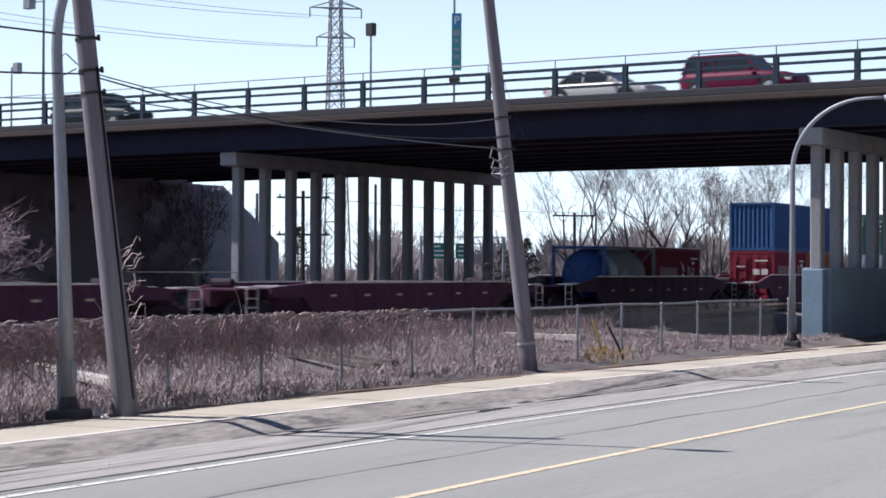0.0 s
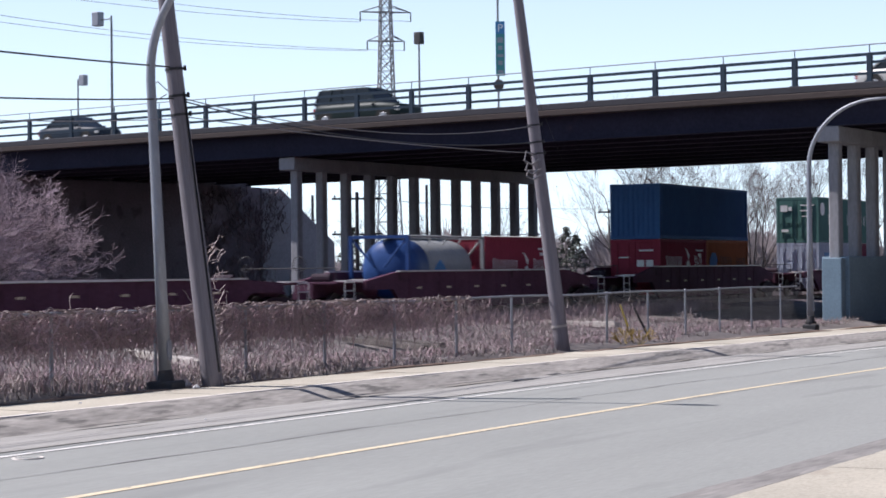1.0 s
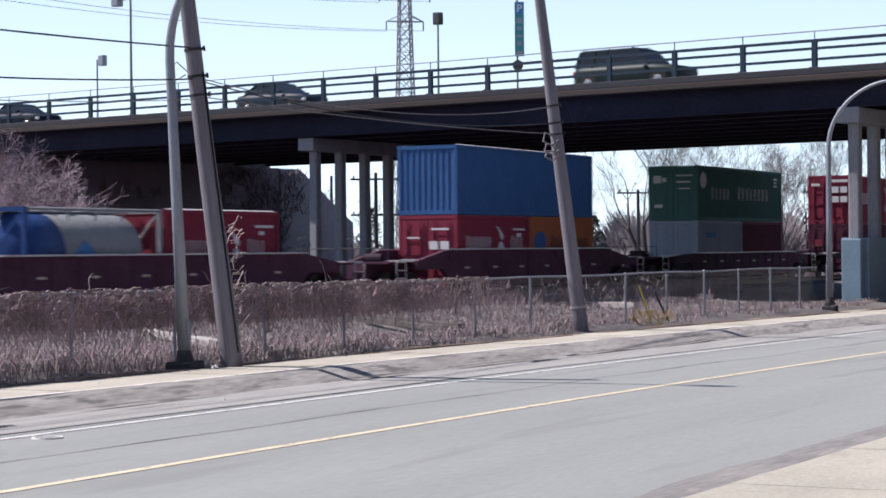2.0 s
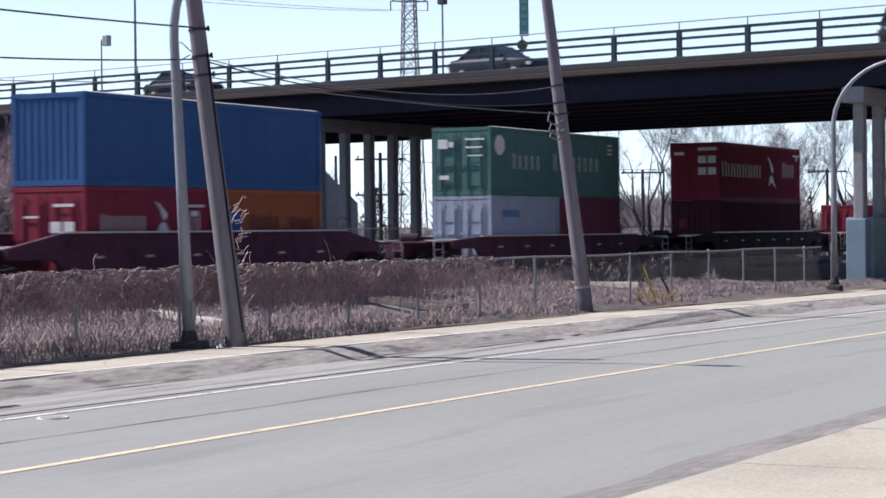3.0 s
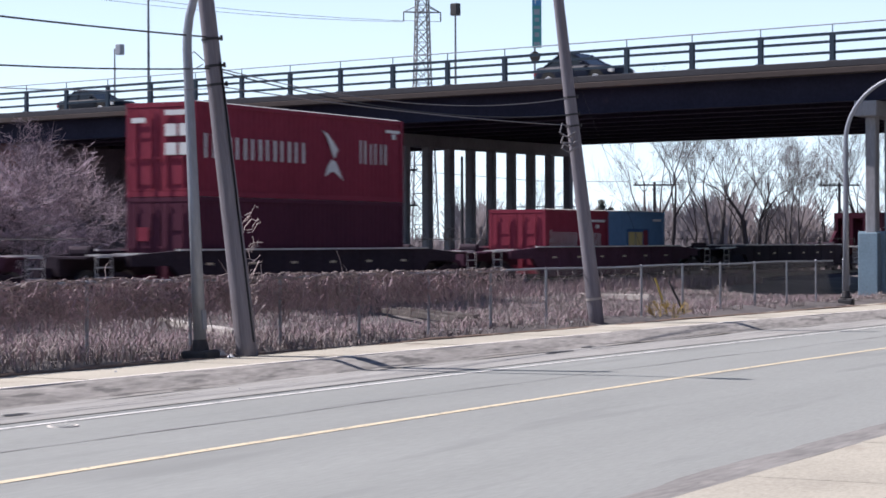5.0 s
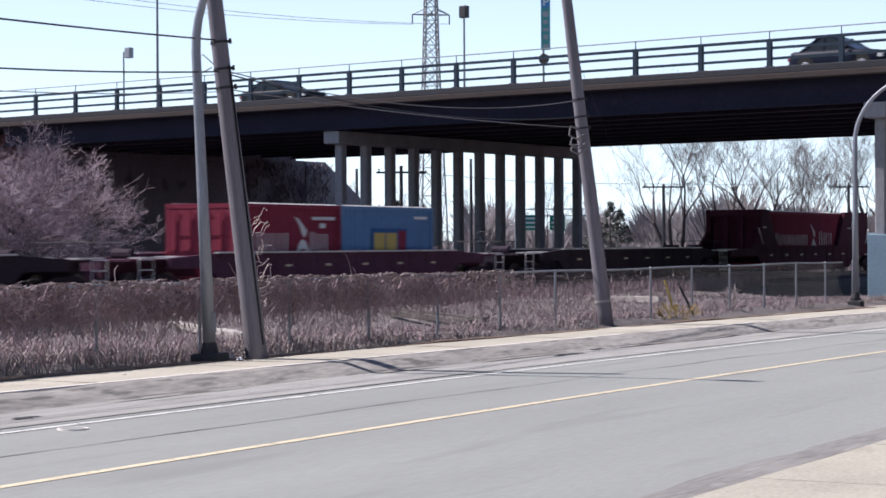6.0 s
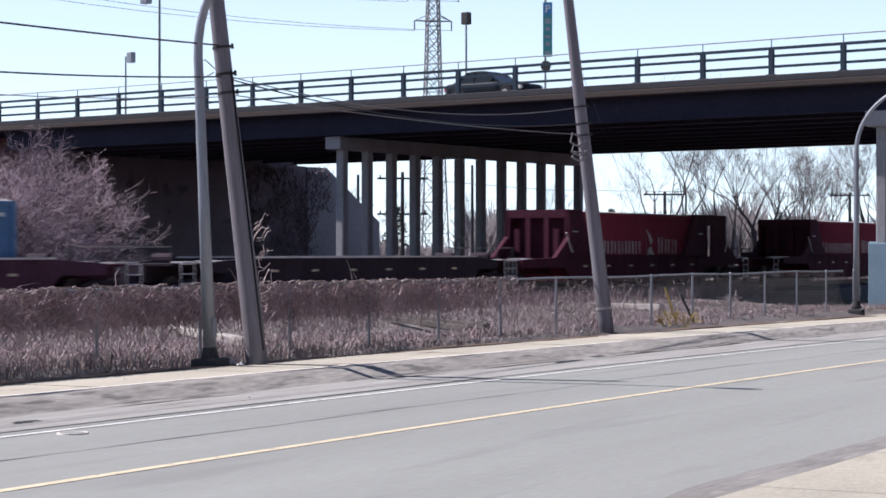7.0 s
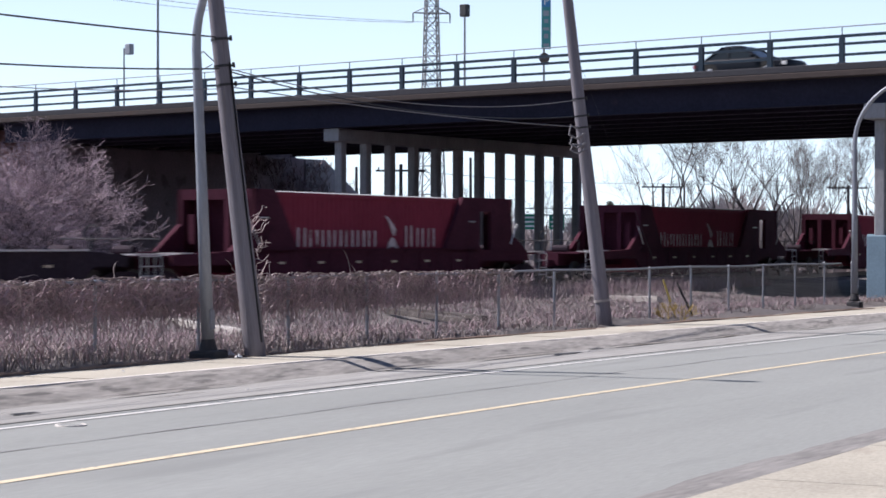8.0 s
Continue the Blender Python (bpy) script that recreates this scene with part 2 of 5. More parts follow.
# ---------------------------------------------------------------- mesh helpers
class Geo:
    """Collects faces for one mesh."""

    def __init__(self):
        self.v, self.f = [], []

    def face(self, pts):
        i = len(self.v)
        self.v += [tuple(p) for p in pts]
        self.f.append(tuple(range(i, i + len(pts))))

    def box(self, x0, x1, y0, y1, z0, z1, m=None):
        i = len(self.v)
        pts = [Vector((x, y, z)) for z in (z0, z1) for y in (y0, y1) for x in (x0, x1)]
        if m is not None:
            pts = [m @ p for p in pts]
        self.v += [tuple(p) for p in pts]
        self.f += [tuple(i + k for k in q) for q in ((0, 2, 3, 1), (4, 5, 7, 6), (0, 1, 5, 4), (2, 6, 7, 3), (0, 4, 6, 2), (1, 3, 7, 5))]
        return self

    def tube(self, pts, radii, n=8, caps=True):
        pts = [Vector(p) for p in pts]
        if not hasattr(radii, "__len__"):
            radii = [radii] * len(pts)
        base = len(self.v)
        whole = pts[-1] - pts[0]
        ref = Vector((0, 1, 0)) if abs(whole.y) < 0.8 * whole.length or whole.length < 1e-9 else Vector((1, 0, 0))
        for k, p in enumerate(pts):
            d = (pts[min(k + 1, len(pts) - 1)] - pts[max(k - 1, 0)])
            d = d.normalized() if d.length > 1e-9 else Vector((0, 0, 1))
            a = d.cross(ref)
            a = a.normalized() if a.length > 1e-6 else d.orthogonal().normalized()
            b = d.cross(a)
            for j in range(n):
                w = 2 * math.pi * j / n
                self.v.append(tuple(p + (a * math.cos(w) + b * math.sin(w)) * radii[k]))
        for k in range(len(pts) - 1):
            for j in range(n):
                q = base + k * n
                self.f.append((q + j, q + (j + 1) % n, q + n + (j + 1) % n, q + n + j))
        if caps:
            self.f.append(tuple(base + j for j in reversed(range(n))))
            q = base + (len(pts) - 1) * n
            self.f.append(tuple(q + j for j in range(n)))
        return self

    def loft(self, loops, closed=True, caps=True):
        base, n = len(self.v), len(loops[0])
        for l in loops:
            self.v += [tuple(p) for p in l]
        for k in range(len(loops) - 1):
            for j in range(n if closed else n - 1):
                q = base + k * n
                self.f.append((q + j, q + (j + 1) % n, q + n + (j + 1) % n, q + n + j))
        if caps:
            self.f.append(tuple(base + j for j in reversed(range(n))))
            q = base + (len(loops) - 1) * n
            self.f.append(tuple(q + j for j in range(n)))
        return self

    def mesh(self, name, mat, smooth=False):
        me = bpy.data.meshes.new(name)
        me.from_pydata(self.v, [], self.f)
        me.materials.append(mat)
        if smooth:
            me.shade_smooth()
        me.update()
        return me


def part(name, geo, mat, parent=None, label="", smooth=False, bevel=0.0):
    """Links a mesh as one object, under its thing or part where one is given."""
    ob = new(name, geo.mesh(name, mat, smooth))
    if parent is not None:
        ob.parent = parent
    if label and parent is not None:
        ob["label"] = label
    if bevel:
        mod = ob.modifiers.new("edge", "BEVEL")
        mod.width, mod.segments, mod.limit_method = bevel, 2, "ANGLE"
    return ob


def thing(name, m, label, category, group="", kind=""):
    e = new(name)
    e.matrix_basis = m
    return tagged(e, label, category, group, kind)


def stud(parent, name, me, m, label=""):
    """A repeat of a part that shares its mesh."""
    ob = new(name, me)
    ob.parent = parent
    ob.matrix_basis = m
    if label:
        ob["label"] = label
    return ob


# the road, the fence and the railway run along U; V points away from the camera
UX, UY = 0.477, 0.879
U_TURN = math.degrees(math.atan2(UY, UX))
B_TURN = -39.0                                    # the bridge's own direction


def at(u, v, z=0.0):
    return Vector((UX * u - UY * v, UY * u + UX * v, z))


def along(u, v, z=0.0, extra=0.0):
    p = at(u, v)
    return pose(p.x, p.y, z, 0, 0, U_TURN + extra)


def bridge_at(a, n, z=0.0):
    r = radians(B_TURN)
    return Vector((a * math.cos(r) - n * math.sin(r), a * math.sin(r) + n * math.cos(r), z))


def on_bridge(a, n, z, extra=0.0):
    p = bridge_at(a, n)
    return pose(p.x, p.y, z, 0, 0, B_TURN + extra)


def bend(u):
    """The road's gentle bend, metres towards the camera."""
    w = max(0.0, u - 18)
    return -0.0009 * w * w if w < 60 else -3.24 - 0.108 * (w - 60)


# ---------------------------------------------------------------- ground and road
def strip(name, profile, mat, u0, u1, step, label, category, bent=True, rough=0.0, kind="structure"):
    g = Geo()
    us = np.arange(u0, u1 + step, step)
    n = len(profile)
    for u in us:
        for v, z in profile:
            vv = v + (bend(u) if bent else 0)
            q = at(u, vv)
            dz = noise.noise(Vector((q.x * 0.35, q.y * 0.35, 0))) * rough if rough else 0
            if rough and rough < 0.08:
                dz += noise.noise(Vector((u * 1.3, vv * 2.6, 4))) * rough * 0.6
            g.v.append((u, vv, z + dz))
    for k in range(len(us) - 1):
        for j in range(n - 1):
            a = k * n + j
            g.f.append((a, a + n, a + n + 1, a + 1))
    ob = part(name, g, mat, smooth=True)
    ob.matrix_basis = along(0, 0, 0)
    return tagged(ob, label, category, kind=kind)


def ground():
    g = Geo()
    s = 4500
    g.face([(-s, -s, -0.35), (s, -s, -0.35), (s, s, -0.35), (-s, s, -0.35)])
    tagged(part("ground", g, SOIL), "dry brown early spring ground reaching the horizon", "ground", kind="structure")
    strip("road", [(7.0, 0.0), (9.5, 0.008), (13.1, 0.012), (16.9, 0.006), (18.0, 0.0)], ASPHALT, -60, 220, 2, "worn grey asphalt two-lane road", "road")
    strip("road_shoulder", [(17.3, 0.016), (17.9, 0.02), (18.5, 0.02), (19.0, 0.02)], DUST, -60, 220, 1.2, "pale dusty asphalt shoulder beside the road", "road shoulder")
    strip("bank", [(18.6, -0.02), (18.85, 0.03), (19.12, 0.12), (19.4, 0.2), (19.64, 0.214)], SHOULDER, -60, 220, 0.5, "rough grey dirt bank rising from the road to the pavement", "bank", rough=0.03)
    strip("kerb_edge", [(19.62, 0.1), (19.625, 0.222), (19.74, 0.222), (19.745, 0.1)], KERB_EDGE, -60, 220, 1.5, "pale worn concrete edge of the pavement", "kerb")
    strip("leaf_litter", [(21.5, 0.1), (21.53, 0.215), (21.75, 0.225), (21.95, 0.1)], material("brown_leaf_litter", (0.17, 0.115, 0.085), 0.95, vary=0.45, fine=14, coarse=2.0, bump=0.6, second=(0.1, 0.075, 0.06), spots=0.04), -60, 120, 0.5, "brown dead leaves along the edge of the pavement", "leaf litter", rough=0.04)
    for v, w, share in ((18.72, 0.075, -0.06), (18.25, 0.03, -0.26)):
        g = Geo()
        us = np.arange(6, 80, 0.3)
        for u in us:
            wob = noise.noise(Vector((u * 0.3, v, 2))) * 0.12
            ww = w * max(0.0, min(1.0, 0.55 + share * 3 + 1.6 * noise.noise(Vector((u * 0.45, v * 5, 9)))))
            for e in (-ww, ww):
                q = at(u, v + wob + e + bend(u))
                g.v.append((q.x, q.y, 0.034 + (0.03 if v > 18.6 else 0)))
        for k in range(len(us) - 1):
            g.f.append((2 * k, 2 * k + 2, 2 * k + 3, 2 * k + 1))
        tagged(part("dirt_streak", g, TOE_DIRT), "thin dark streak of dirt along the shoulder", "dirt streak", kind="structure")
    m = thing("manhole_cover", along(20.6, 16.45, 0.014), "round iron manhole cover with a pale ring in the road", "manhole cover")
    g = Geo()
    loop = np.linspace(0, 2 * math.pi, 28, endpoint=False)
    g.loft([[(r * math.cos(a), r * math.sin(a), z) for a in loop] for r, z in ((0.15, 0.0), (0.15, 0.012), (0.13, 0.014))])
    part("cover", g, ASPHALT, m)
    g = Geo()
    g.loft([[(r * math.cos(a), r * math.sin(a), z) for a in loop] for r, z in ((0.2, -0.01), (0.195, 0.012), (0.165, 0.012), (0.16, -0.01))], caps=False)
    part("ring", g, KERB_EDGE, m, "pale concrete ring")
    strip("near_kerb", [(7.5, 0.004), (7.3, 0.02), (7.05, 0.03), (6.8, 0.05), (6.66, 0.11), (6.55, 0.146), (6.5, 0.1)], GUTTER, -60, 220, 0.5, "worn gritty grey kerb beside the near pavement", "kerb", rough=0.015)
    strip("verge", [(19.4, -0.3), (20.8, -0.1), (21.6, 0.1), (22.4, 0.2), (24, 0.12), (27, 0.06), (30.5, 0.27), (32.6, 0.42)], SOIL, -60, 260, 1.0, "rough soil verge with dead weeds beside the railway", "verge", bent=False, rough=0.16)
    strip("track_bed", [(31.9, 0.1), (33.3, 0.46), (33.9, 0.48), (37.6, 0.48), (38.3, 0.42), (41, 0.2), (46, 0.3), (60, 0.3), (110, 0.3)], BALLAST, -90, 320, 2.0, "dark stone ballast under the railway tracks", "track bed", bent=False, rough=0.05)
    for name, v, w, mat, label in (("edge_line", 16.9, 0.13, WHITE_PAINT, "worn white painted edge line on the road"),
                                   ("centre_line", 13.1, 0.15, YELLOW_PAINT, "faded yellow painted centre line on the road")):
        z = 0.014 if name == "edge_line" else 0.018
        strip(name, [(v - w / 2, z), (v + w / 2, z)], mat, -60, 220, 1.5, label, "road marking")
    # thin wavering line, a little darker than the asphalt
    for v, w, ua, ub in ((14.95, 0.035, -20, 90),):
        g = Geo()
        us = np.arange(ua, ub, 0.6)
        for u in us:
            wob = noise.noise(Vector((u * 0.25, v, 0))) * 0.25
            ww = w * (0.3 + abs(noise.noise(Vector((u * 0.6, v, 5)))))
            for e in (-ww, ww):
                q = at(u, v + wob + e + bend(u))
                g.v.append((q.x, q.y, 0.016))
        for k in range(len(us) - 1):
            g.f.append((2 * k, 2 * k + 2, 2 * k + 3, 2 * k + 1))
        tagged(part("dark_road_line", g, ROAD_STREAK), "dark irregular line along the asphalt road", "road seam", kind="structure")


def pavement():
    base = strip("pavement", [(19.6, 0.1), (21.7, 0.1)], SOIL, -60, 220, 2, "pale concrete pavement slabs along the road", "pavement")
    length = 1.5
    for k in range(-20, 120):
        u = k * length
        g = Geo()
        b0, b1 = bend(u), bend(u + length)
        lo = [Vector(q) for q in ((u + 0.002, 19.755 + b0), (u + length - 0.002, 19.755 + b1), (u + length - 0.002, 21.55 + b1 * 0.7), (u + 0.002, 21.55 + b0 * 0.7))]
        h = 0.2 + 0.004 * math.sin(k * 2.3)
        g.loft([[(p.x, p.y, 0.05) for p in lo], [(p.x, p.y, h) for p in lo]])
        part("slab", g, CONCRETE_WALK, base)


def near_pavement():
    base = strip("near_pavement", [(6.52, 0.1), (3.0, 0.1), (-8.0, 0.1)], CONCRETE_WALK, -60, 220, 2, "pale concrete pavement slabs on the near side", "pavement")
    rnd = random.Random(9)
    for k in range(-20, 60):
        u = k * 1.8
        for v0, v1 in ((4.6, 6.545), (-7.9, 4.585)):
            g = Geo()
            b0, b1 = bend(u), bend(u + 1.785)
            lo = [(u, v0 + b0), (u + 1.785, v0 + b1), (u + 1.785, v1 + b1 - rnd.uniform(0, 0.03)), (u, v1 + b0 - rnd.uniform(0, 0.03))]
            h = 0.149 + rnd.uniform(0, 0.006)
            g.loft([[(x, y, 0.05) for x, y in lo], [(x, y, h) for x, y in lo]])
            part("slab", g, CONCRETE_WALK, base)


def sky_blocking_wall():
    # added out of view: blocks low sky light that would reach the train
    w = thing("wall_south", along(-90, -14, -0.3), "plain dark unseen wall added behind the pavement to block low sky light", "wall", kind="structure")
    g = Geo()
    g.box(0, 400, -0.5, 0, 0, 15)
    part("wall_body", g, BLOCKER_DARK, w)


def rails():
    for name, v in (("railway_track", 35.67), ("railway_track", 41.5)):
        t = thing(name, along(0, v, 0), "rusty steel railway track on dark ballast", "railway track", kind="structure")
        for s in (-0.75, 0.75):
            g = Geo()
            g.box(-90, 320, s - 0.07, s + 0.07, 0.48, 0.5).box(-90, 320, s - 0.012, s + 0.012, 0.5, 0.61).box(-90, 320, s - 0.036, s + 0.036, 0.61, 0.65)
            part("rail", g, WHEEL_STEEL, t)
        g = Geo()
        for k in range(500):
            g.box(-90 + k * 0.8, -90 + k * 0.8 + 0.22, -1.3, 1.3, 0.4, 0.5)
        tagged(part("sleepers", g, CAR_DARK, t), kind="stuff")


ground()
sky_blocking_wall()
rails()

# ---------------------------------------------------------------- bridge
DECK = 9.13


def bridge():
    br = thing("bridge", on_bridge(0, 0, 0), "dark steel girder road bridge with a weathered concrete deck edge", "bridge", kind="structure")
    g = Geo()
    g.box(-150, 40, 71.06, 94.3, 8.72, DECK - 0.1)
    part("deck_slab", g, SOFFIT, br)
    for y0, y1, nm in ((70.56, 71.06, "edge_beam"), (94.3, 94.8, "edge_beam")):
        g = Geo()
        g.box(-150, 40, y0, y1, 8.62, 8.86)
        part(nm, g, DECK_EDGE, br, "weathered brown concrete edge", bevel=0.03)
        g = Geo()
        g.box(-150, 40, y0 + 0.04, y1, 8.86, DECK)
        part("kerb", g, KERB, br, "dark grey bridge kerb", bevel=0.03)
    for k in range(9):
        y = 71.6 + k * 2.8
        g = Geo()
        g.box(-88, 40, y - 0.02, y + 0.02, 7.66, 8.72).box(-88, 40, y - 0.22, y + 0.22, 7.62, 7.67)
        # inner girders take the shade-toned soffit colour, the outer one plain girder paint
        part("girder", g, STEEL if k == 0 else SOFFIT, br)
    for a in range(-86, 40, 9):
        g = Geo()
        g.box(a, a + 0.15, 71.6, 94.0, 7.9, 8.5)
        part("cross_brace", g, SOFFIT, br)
    # roadway on top
    g = Geo()
    g.box(-150, 40, 71.06, 94.3, DECK - 0.1, DECK - 0.06)
    part("roadway", g, ASPHALT, br)
    for n, side in ((70.76, 1), (94.6, -1)):
        rl = thing("bridge_railing", on_bridge(0, n, DECK), "dark steel bridge railing with three rails and a top pipe", "railing", "bridge railings", "structure")
        gp = Geo()
        gp.box(-0.1, 0.1, -0.07, 0.07, 0.0, 1.07).box(-0.17, 0.17, -0.13, 0.13, 0, 0.03)
        gp.tube([(0, 0, 1.05), (0, 0, 1.39)], 0.022, 6)
        me = gp.mesh("post", RAIL_PAINT)
        for k in range(-24, 24):
            stud(rl, "post", me, pose(-50.22 + k * 3.117, 0, 0))
        for z, w, h in ((1.03, 0.06, 0.055), (0.73, 0.05, 0.05), (0.32, 0.05, 0.05)):
            g = Geo()
            g.box(-150, 40, -w, w, z - h, z + h)
            part("rail_bar", g, RAIL_PAINT, rl)
        g = Geo()
        g.tube([(-150, 0, 1.39), (40, 0, 1.39)], 0.024, 6)
        part("top_pipe", g, GALV, rl)


def bent(name, p, turn, count, spacing, label, wall=False):
    t = thing(name, pose(p[0], p[1], 0, 0, 0, turn), label, "bridge pier", "bridge piers", "structure")
    gp = Geo()
    c, w = 0.05, 0.215
    prof = [(-w + c, -w), (w - c, -w), (w, -w + c), (w, w - c), (w - c, w), (-w + c, w), (-w, w - c), (-w, -w + c)]
    gp.loft([[(x, y, 0.0) for x, y in prof], [(x, y, 7.05) for x, y in prof]])
    me = gp.mesh("column", PIER)
    for k in range(count):
        stud(t, "column", me, pose(k * spacing, 0, 0))
    g = Geo()
    g.box(-0.75, (count - 1) * spacing + 0.75, -0.45, 0.45, 7.0, 7.6)
    part("cap_beam", g, PIER, t, bevel=0.05)
    if wall:
        g = Geo()
        g.box(-0.1, (count - 1) * spacing + 0.7, -0.55, 0.55, -0.4, 2.65)
        part("crash_wall", g, PIER_BLUE, t, "blue-grey painted concrete wall", bevel=0.04)
        g = Geo()
        g.box(-0.52, -0.12, -0.4, 0.4, -0.4, 2.6)
        part("wall_end", g, PIER_BLUE, t, bevel=0.04)


def abutment():
    t = thing("abutment", pose(-21.1, 112.9, 0, 0, 0, 55.9), "dark stained concrete bridge abutment with a sloping wing wall", "abutment", kind="structure")
    g = Geo()
    g.box(-0.6, 22.2, 0.0, 1.2, -0.3, 7.62)
    g.box(-0.6, 22.2, 0.7, 1.2, 7.62, 8.7)
    part("front_wall", g, ABUT, t, bevel=0.05)
    g = Geo()
    wing = [(22.2, 7.6), (24.2, 7.6), (30.0, 4.2), (30.0, -0.3), (22.2, -0.3)]
    g.loft([[(x, -0.1, z) for x, z in wing], [(x, 0.7, z) for x, z in wing]])
    part("wing_wall", g, ABUT_PALE, t, "pale grey sloping concrete wing wall", bevel=0.04)
    # unseen abutment, added to keep sky light off the train under the bridge
    e = thing("abutment", pose(33.5, 62.0, 0, 0, 0, 57.0), "plain concrete abutment added out of view to block sky light", "abutment", kind="structure")
    g = Geo()
    g.box(-3.0, 30.0, -1.2, 0.0, -0.3, 8.7)
    part("front_wall", g, ABUT, e, bevel=0.05)
    # unseen approach wall, added to close off the low sky on the right
    r = thing("retaining_wall", on_bridge(-10.0, 70.6, 0), "plain concrete wall added out of view to block sky light", "retaining wall", kind="structure")
    g = Geo()
    g.box(0, 110, 0, 24, -0.3, 8.6)
    part("wall_body", g, ABUT, r)
    r = thing("retaining_wall", on_bridge(-92.5, 71.3, 0), "rusty brown retaining wall under the approach road", "retaining wall", kind="structure")
    g = Geo()
    g.box(-60, 0, 0, 23, -0.3, 8.6)
    part("wall_body", g, RUSTY_WALL, r)


bridge()
bent("bridge_pier", (-4.72, 97.0), 55.9, 12, 1.98, "grey concrete bridge pier of twelve columns under a cap beam")
bent("bridge_pier", (16.75, 79.0), 57.0, 12, 2.0, "grey concrete bridge pier with a blue-grey crash wall beside the pavement", True)
abutment()

# ---------------------------------------------------------------- fence
FENCE_V = 22.5


def fence():
    t = thing("chain_link_fence", along(0, FENCE_V, 0.18), "galvanised chain link fence beside the pavement", "fence")
    gp = Geo()
    gp.tube([(0, 0, -0.2), (0, 0, 1.44)], 0.035, 8)
    gp.tube([(0, 0, 1.43), (0, 0, 1.47)], [0.045, 0.02], 8)
    me = gp.mesh("post", GALV)
    for k in range(-14, 12):
        stud(t, "post", me, pose(38.14 + k * 3.1, 0, 0, 0, 0.4 * math.sin(k * 3.1), 0))
    g = Geo()
    pts = [(u, 0, 1.42 + 0.015 * math.sin(u * 0.7)) for u in np.arange(-4, 72, 1.5)]
    g.tube(pts, 0.028, 6)
    part("top_rail", g, GALV, t)
    g = Geo()
    for z in (0.08,):
        g.tube([(-4, 0, z), (71.5, 0, z)], 0.006, 4)
    s = 0.1
    h = 1.33
    u = -4.0
    while u < 70:                                  # diagonal wires both ways
        for d in (1, -1):
            a, b = (u, u + h) if d > 0 else (u + h, u)
            g.tube([(a, 0.004 * d, 0.07), (b, 0.004 * d, 0.07 + h)], 0.0028, 3, caps=False)
        u += s
    part("wire_mesh", g, MESHWIRE, t)


fence()

# ---------------------------------------------------------------- poles and lamps
def utility_pole(u, v, h, lean, label, fore=0.0):
    p = at(u, v)
    t = thing("utility_pole", pose(p.x, p.y, 0.05, fore, -lean, 0), label, "utility pole", "leaning utility poles")
    g = Geo()
    n = 14
    zs = [-0.3 + (h + 0.3) * k / n for k in range(n + 1)]
    g.tube([(0.004 * math.sin(z * 0.9), 0, z) for z in zs], [0.205 - 0.08 * k / n for k in range(n + 1)], 14)
    part("shaft", g, WOOD_POLE, t, smooth=True)
    return t


def street_lamp(u, v, h, label, reach=2.6, lean=0.0, foot=0.3):
    p = at(u, v)
    t = thing("street_lamp", pose(p.x, p.y, 0.12, 0, lean, 0) @ pose(0, 0, 0, 0, 0, U_TURN - 90), label, "street lamp", "street lamps")
    # local x points over the road
    g = Geo()
    g.box(-foot, foot, -foot * 0.75, foot * 0.75, -0.2, 0.22 if foot > 0.28 else 0.13)
    part("footing", g, TAR, t, "dark concrete footing", bevel=0.05)
    g = Geo()
    g.tube([(0, 0, 0.15), (0, 0, 0.22)], 0.2, 12).tube([(0, 0, 0.22), (0, 0, 0.42)], [0.17, 0.12], 12)
    part("base_collar", g, IRON, t)
    g = Geo()
    pts, rad = [(0, 0, 0.3), (0, 0, h * 0.4), (0, 0, h - 2.3)], [0.12, 0.1, 0.085]
    for k in range(1, 13):
        w = math.pi / 2 * k / 12
        pts.append((reach * (1 - math.cos(w)) * 0.95, 0, h - 2.3 + 2.3 * math.sin(w)))
        rad.append(0.085 - 0.035 * k / 12)
    pts.append((reach + 0.5, 0, h + 0.02))
    rad.append(0.045)
    g.tube(pts, rad, 12)
    part("curved_mast", g, GALV, t, smooth=True)
    g = Geo()
    g.loft([[(reach + 0.4 + x, y * w, h + z) for y, z in ((-1, -0.02), (-0.7, -0.1), (0.7, -0.1), (1, -0.02), (0.6, 0.08), (-0.6, 0.08))]
            for x, w in ((0, 0.07), (0.25, 0.15), (0.6, 0.16), (0.8, 0.08))])
    part("lamp_head", g, GALV, t, smooth=True)
    g = Geo()
    g.box(0.1, 0.13, -0.06, 0.06, 0.6, 0.95)
    part("access_cover", g, GALV, t)
    return t


pole_a = utility_pole(32.15, 21.35, 9.7, 6.4, "weathered grey wooden utility pole leaning over the pavement")
pole_b = utility_pole(49.7, 22.1, 10.2, 6.6, "weathered grey wooden utility pole leaning beside the chain link fence")
street_lamp(31.2, 21.75, 8.0, "grey galvanised street lamp with a curved mast on a dark footing", lean=-2.3)
street_lamp(70.8, 21.95, 7.95, "grey galvanised street lamp with a curved mast beside the bridge pier", foot=0.26)

# ---------------------------------------------------------------- freight train
RAIL = 0.65
TRACK_V = 35.67
SPEED = 21.94
ROLLING = []                                       # (thing, u at 3.5 s, height)


